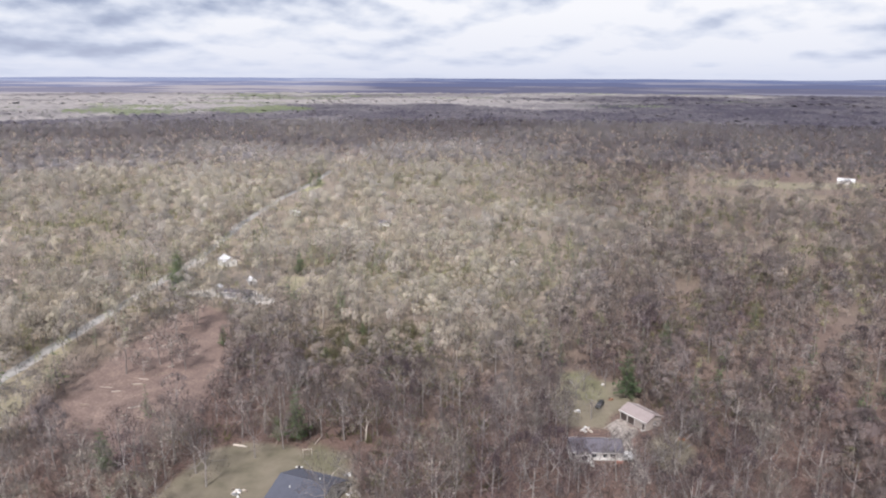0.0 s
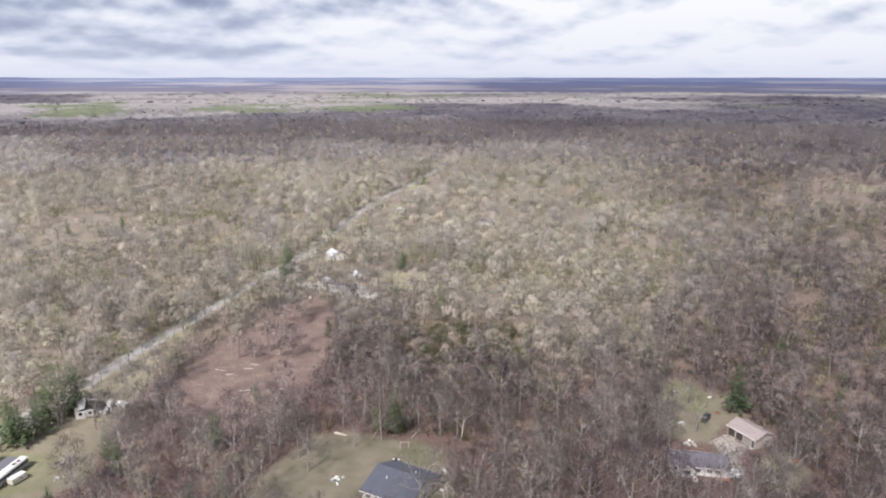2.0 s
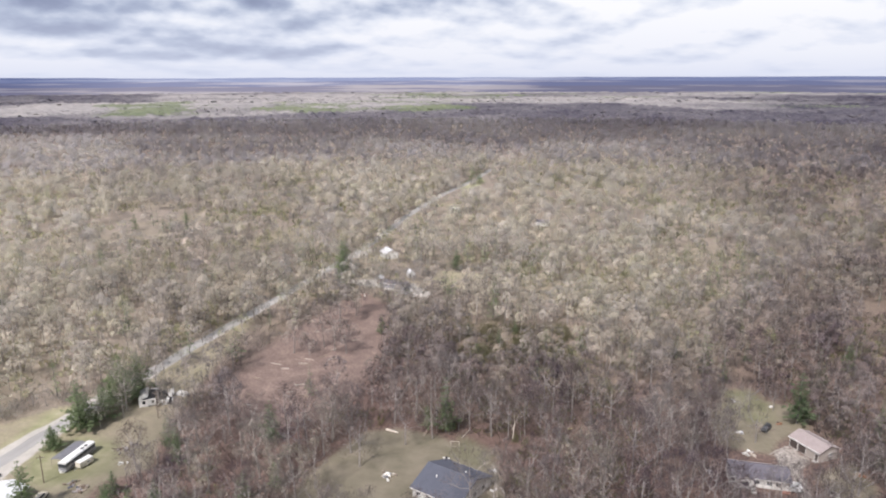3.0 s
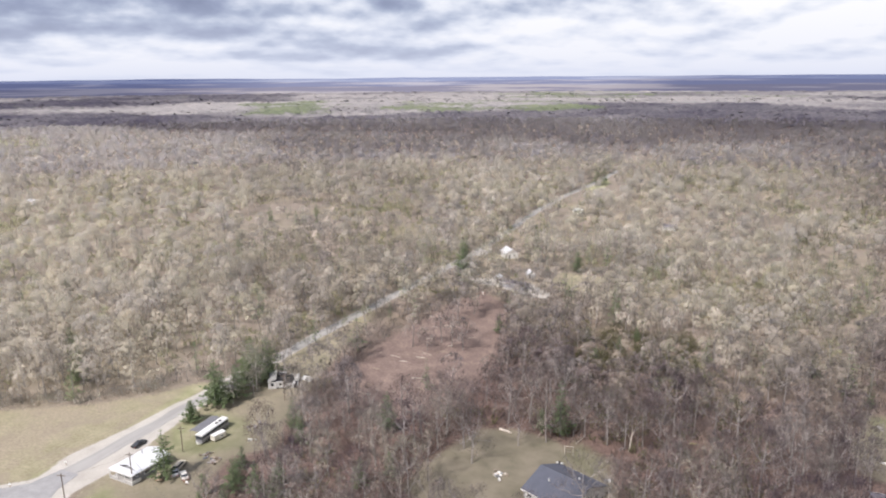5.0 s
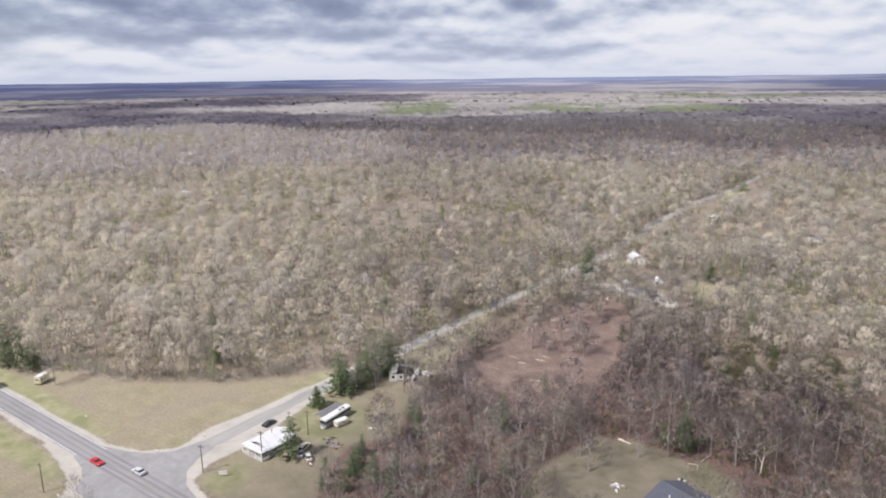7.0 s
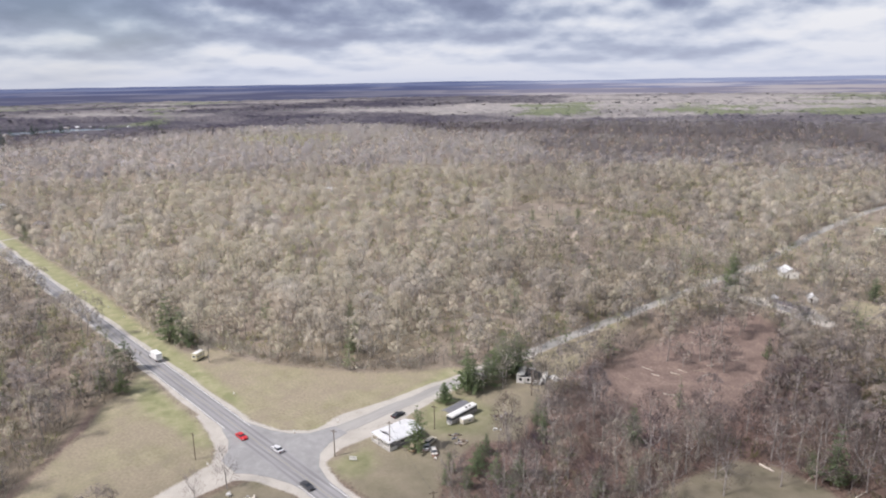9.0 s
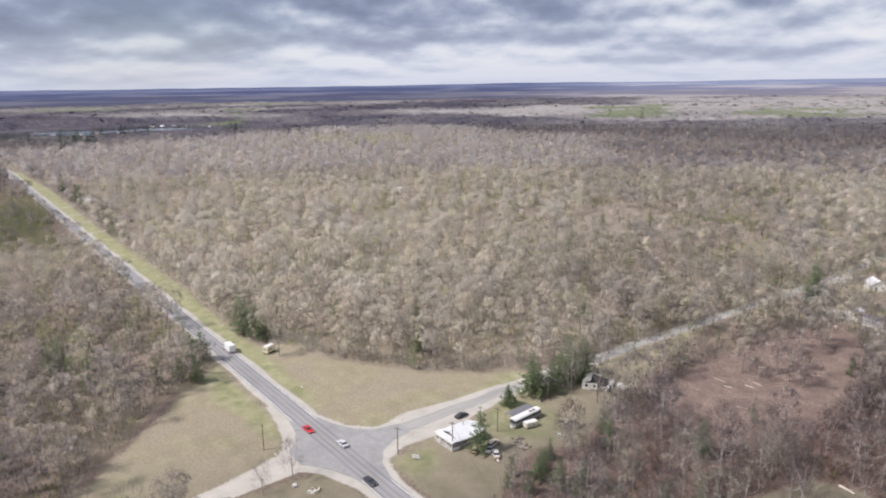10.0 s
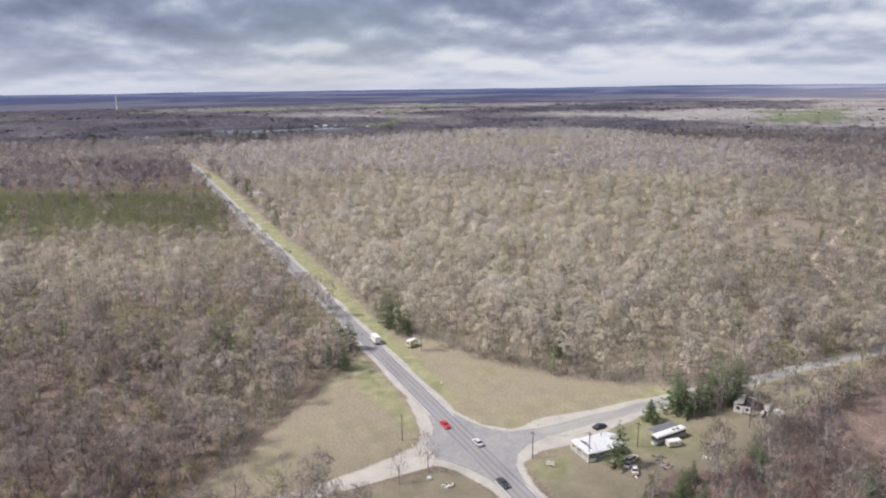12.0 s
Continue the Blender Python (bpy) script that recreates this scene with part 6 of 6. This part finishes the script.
# ---- the dark-roofed house on the southern lawn ----
def make_lawn_house():
    ob = thing("lawn_house", -34.5, 157.0, 68, "wide house with a dark blue-grey shingle roof", "house")
    gabled(ob, 15.5, 14.0, 2.8, 3.0, SIDING, SHINGLE, 0.6, 0.2)
    for y in (-5.2, -1.6, 2.0, 5.2):
        window(ob, -7.75, y, 1.6, 1.4, 1.1, "-x")
        window(ob, 7.75, y, 1.6, 1.4, 1.1, "+x")
    for x in (-4, 0, 4):
        window(ob, x, 7.0, 1.6, 1.3, 1.1, "+y")
        window(ob, x, -7.0, 1.6, 1.3, 1.1, "-y")
    for x, y in ((-3.2, 2.6), (2.0, -3.0)):
        z = 5.8 - abs(x) * 3.0 / 7.75
        part("vent_pipe", rod((x, y, z), (x, y, z + 0.9), 0.16), WHITE, ob, "white roof vent")


make_lawn_house()


# ---- cluster of buildings further up the side road ----
def small_house(name, x, y, turn, w, l, wall, rise, wm, rm, label, category="house"):
    ob = thing(name, x, y, turn, label, category)
    gabled(ob, w, l, wall, rise, wm, rm, 0.35)
    for s in (-0.3, 0.25):
        window(ob, -w / 2, l * s, wall * 0.58, 1.1, 0.9, "-x")
        window(ob, w / 2, l * s, wall * 0.58, 1.1, 0.9, "+x")
    window(ob, w * 0.22, -l / 2, wall * 0.58, 1.0, 0.9, "-y")
    door(ob, -w * 0.2, -l / 2, 0.95, 2.05, "-y", BROWNDOOR, z=0.14)
    return ob


small_house("white_house", -123.5, 385.5, 38, 7.6, 9.5, 3.2, 2.2, SIDING, WHITE_ROOF, "white house with a white metal roof by the road")
small_house("long_shed", -102, 327.5, 75, 6, 15, 2.6, 1.0, GREYWALL, PURPLE, "long dark weathered shed among bare trees", "shed")
small_house("white_shed", -112.5, 334, 10, 3.2, 4.2, 2.6, 0.8, SIDING, WHITE_ROOF, "small white shed beside the farm drive", "shed")
small_house("steep_shed", -99.5, 348, 30, 3.6, 4.6, 2.2, 1.6, WHITE, WHITE_ROOF, "white shed with a steep white roof", "shed")
small_house("far_cabin", -42, 498, 80, 6, 9, 2.6, 1.2, SIDING, PURPLE, "small pale cabin deep in the wood", "house")
small_house("far_cabin", -115, 535, 80, 5, 7, 2.6, 1.2, SIDING, WHITE_ROOF, "small white cabin deep in the wood", "house")
small_house("woodland_house", -566, 404, 40, 8, 11, 3.0, 1.4, SIDING, WHITE_ROOF, "white-roofed house deep in the western wood", "house")
small_house("clearing_house", 419, 716, 60, 9, 16, 3.4, 2.0, SIDING, WHITE_ROOF, "white house in the far eastern clearing", "house")
small_house("highway_house", -716, 153, 85, 9, 18, 3.0, 1.4, SIDING, WHITE_ROOF, "low white house beside the highway drives", "house")
small_house("highway_house", -592, 150, 70, 8, 12, 3.0, 1.5, CREAM, PURPLE, "cream house beside the highway drives", "house")
for i, (hx, hy) in enumerate(((-1815, 486), (-1813, 513), (-1977, 661), (-1987, 630), (-2004, 609), (-1933, 680), (-1760, 374), (-1826, 424), (-1829, 335), (-1857, 713))):
    small_house("lake_house", hx, hy, 80 + 9 * i % 40, 8, 13 + 3 * (i % 3), 3.6, 2.2, (SIDING, CREAM, GREYWALL)[i % 3], (WHITE_ROOF, PURPLE, PURPLE)[i % 3], "far pale house on the lake shore", "house")


def make_lake():
    bm = bmesh.new()
    bm.faces.new([bm.verts.new((x, y, 0.25)) for x, y in LAKE])
    me = bpy.data.meshes.new("water")
    bm.to_mesh(me)
    bm.free()
    m, n, bsdf = material("lake_water", 0.15)
    p = n.add("ShaderNodeNewGeometry").outputs["Position"]
    n.tree.links.new(n.mix(n.noise(p, 0.02, 3.0), (0.05, 0.058, 0.07), (0.085, 0.092, 0.10)), bsdf.inputs["Base Color"])
    me.materials.append(m)
    tagged(new("water", me), "grey-blue water of the far lake", "lake", kind="structure")


make_lake()


# ---- odds and ends on the lawns ----
def make_log(x, y, turn, length, r, mat, label):
    ob = thing("log", x, y, turn, label, "log")
    part("stem", rod((-length / 2, 0, r * 0.9), (length / 2, 0, r * 0.9), r, r * 0.7, 10), mat, ob)
    part("stub", rod((length * 0.1, 0, r), (length * 0.2, 0.5, r * 2.4), r * 0.4, r * 0.2, 6), mat, ob)


make_log(-59, 183.3, -15, 4.4, 0.34, PALEWOOD, "bleached log lying at the lawn's edge")
make_log(-29.6, 169, 67, 6.8, 0.13, PALEWOOD, "long pale pole lying on the lawn")
make_log(-36.8, 187, 76, 5.0, 0.16, PALEWOOD, "pale plank leaning at the wood's edge")
make_log(-100, 208, 20, 5.0, 0.2, PALEWOOD, "pale log in the reddish clearing")
make_log(-95, 200, -25, 4.0, 0.18, WOOD, "brown log in the reddish clearing")
make_log(-106, 225, 5, 4.5, 0.18, WOOD, "brown log in the reddish clearing")
make_log(-98, 232, 60, 3.6, 0.18, PALEWOOD, "short pale log in the reddish clearing")


scraps = random.Random(8)
for i in range(22):
    u, v = scraps.uniform(0, 1), scraps.uniform(-1, 1)
    make_log(-100 - 14 * u + 15 * v, 188 + 92 * u, scraps.uniform(-30, 60), scraps.uniform(2.0, 4.5), scraps.uniform(0.1, 0.19), (PALEWOOD, WOOD)[i % 3 == 0], "bleached felled stem in the reddish clearing" if i % 3 else "brown felled stem in the reddish clearing")


def make_snag():
    """A dead tree with white bare limbs."""
    ob = thing("dead_tree", -22.6, 186, 30, "dead white tree with broken bare limbs", "tree")
    part("trunk", rod((0, 0, -0.3), (0.8, 0.2, 6.5), 0.24, 0.13, 8), PALEWOOD, ob)
    for a, b in (((0.5, 0.1, 4.2), (2.2, 0.4, 8.4)), ((0.7, 0.2, 6.0), (0.2, -0.6, 9.6)), ((1.3, 0.2, 6.0), (3.0, -0.8, 8.2)), ((0.4, 0.1, 3.4), (-1.2, 0.8, 6.4))):
        part("limb", rod(a, b, 0.1, 0.03, 6), PALEWOOD, ob)


make_snag()


def make_swing():
    ob = thing("swing_frame", -38.3, 178.2, 10, "weathered wooden swing frame on the lawn", "swing")
    for x in (-1.2, 1.2):
        for y in (-0.7, 0.7):
            part("leg", rod((x, y, -0.1), (x, 0, 2.2), 0.06, sides=6), PALEWOOD, ob)
    part("beam", rod((-1.4, 0, 2.2), (1.4, 0, 2.2), 0.07, sides=6), PALEWOOD, ob)
    part("seat", box(-0.5, -0.2, 0.5, 0.5, 0.2, 0.56), WOOD, ob)
    for x in (-0.45, 0.45):
        part("rope", rod((x, 0, 0.55), (x, 0, 2.2), 0.015, sides=4), WIRE, ob)
    g = thing("grill", -39.2, 171.0, 0, "black kettle grill with white side shelves on the lawn", "grill")
    part("kettle", rod((0, 0, 0.65), (0, 0, 1.2), 0.42, 0.3, 14), DARK, g)
    part("lid", rod((0, 0, 1.2), (0, 0, 1.38), 0.32, 0.12, 14), DARK, g)
    for s in (-1, 1):
        part("side_shelf", box(s * 0.42, -0.25, 0.85, s * 1.0, 0.25, 0.92), WHITE, g)
        part("leg", rod((s * 0.3, 0.2, -0.05), (s * 0.25, 0.1, 0.68), 0.03, sides=5), STEEL, g)
    part("leg", rod((0, -0.3, -0.05), (0, -0.2, 0.68), 0.03, sides=5), STEEL, g)


make_swing()


def make_heap(x, y, r, n, mats, label, seed, name="scrap_heap"):
    """A loose heap of boards and boxes."""
    g = np.random.default_rng(seed)
    ob = thing(name, x, y, g.uniform(0, 360), label, "heap")
    for k in range(n):
        px, py = g.normal(0, r * 0.5, 2)
        s = g.uniform(0.25, 0.7)
        bm = box(-s, -s * g.uniform(0.2, 0.7), -0.1, s, s * 0.5, g.uniform(0.15, 0.6), 0.03)
        bmesh.ops.transform(bm, verts=bm.verts, matrix=pose(px, py, 0.08, g.uniform(-14, 14), g.uniform(-14, 14), g.uniform(0, 180)))
        part("piece", bm, mats[k % len(mats)], ob)


make_heap(-53, 160, 2.2, 16, (WHITE, PALEWOOD, STEEL, WOOD), "heap of white boards and scrap on the lawn", 1)
make_heap(-25, 168.3, 1.0, 5, (WHITE, STEEL), "white boxes beside the lawn's edge", 2)
make_heap(-23.3, 159.5, 0.8, 4, (WHITE, WOOD), "white boxes behind the dark-roofed house", 3)
make_heap(44.2, 206, 0.7, 5, (WHITE, WHITE, STEEL), "white bins standing on the green yard", 4)
make_heap(57, 215, 0.7, 4, (DARK, RUST), "dark scrap at the yard's edge", 5)
make_heap(46.3, 228, 0.7, 3, (WHITE, CONCRETE), "white blocks in the green yard", 6)
make_heap(57, 226, 0.6, 3, (WHITE, PALEWOOD), "white blocks at the wood's edge", 7)
make_heap(71.2, 188.2, 1.4, 6, (RUST, WOOD, RUST), "rusty red scrap on the reddish ground", 8)
make_heap(45, 194, 2.2, 12, (CONCRETE, WHITE, PALEWOOD), "pale rubble heap behind the house", 9)
make_heap(-128.5, 124.5, 1.2, 6, (WOOD, WHITE, RUST), "brown scrap and a white box on bare earth", 10)
make_heap(-133, 137, 2.2, 12, (WOOD, POLEWOOD, BARK, SHINGLE), "low heap of brush and boards in the yard", 11, "brush_heap")
make_heap(-129, 136, 2.2, 12, (WOOD, POLEWOOD, BARK), "low heap of brush and boards in the yard", 12, "brush_heap")
make_heap(-132, 156, 2.6, 12, (WOOD, POLEWOOD, BARK, BARK), "low heap of old timber in the yard", 13, "brush_heap")
make_heap(-127, 149, 0.8, 3, (WHITE,), "white box lying in the yard", 14)
make_heap(-155.4, 74.4, 0.7, 4, (WHITE, CONCRETE), "white blocks in the grass by the track", 15)
make_heap(-149.5, 77.0, 1.6, 9, (WHITE, PALEWOOD, CONCRETE), "pale boards in the grass by the track", 16)
make_heap(-97.8, 316, 1.2, 6, (WHITE, STEEL), "white scrap beside the long shed", 17)
make_heap(-74, 310, 1.6, 7, (WHITE, STEEL, PALEWOOD), "white scrap in the wood", 18)
make_heap(-104, 317, 1.4, 7, (WHITE, CONCRETE, STEEL), "white scrap in front of the long shed", 20)
make_heap(-88, 315, 1.5, 8, (WHITE, PALEWOOD, WHITE), "white boards and boxes by the farm yard", 21)
make_heap(-93, 309, 1.2, 6, (WHITE, STEEL, WOOD), "pale scrap under bare trees by the farm", 22)
make_heap(-113, 311, 1.0, 5, (WHITE, RUST), "white and rusty scrap at the clearing edge", 23)
make_heap(32, 181, 0.8, 4, (WHITE, STEEL), "white bins beside the house", 19)


def make_fire_ring():
    ob = thing("fire_ring", 62, 177, 0, "ring of pale stones round a fire pit", "fire pit")
    for k in range(12):
        a = k * math.pi / 6
        part("stone", box(1.1 * math.cos(a) - 0.24, 1.1 * math.sin(a) - 0.24, -0.05, 1.1 * math.cos(a) + 0.24, 1.1 * math.sin(a) + 0.24, 0.32, 0.08), CONCRETE, ob)


make_fire_ring()


def make_tower():
    ob = thing("lattice_mast", -4300, 178, 0, "thin pale mast far off on the plain", "mast")
    part("mast", rod((0, 0, -1), (0, 0, 88), 4.2, 2.2, 6), WHITE, ob)
    part("platform", rod((0, 0, 70), (0, 0, 73), 4.5, sides=8), CONCRETE, ob)


make_tower()
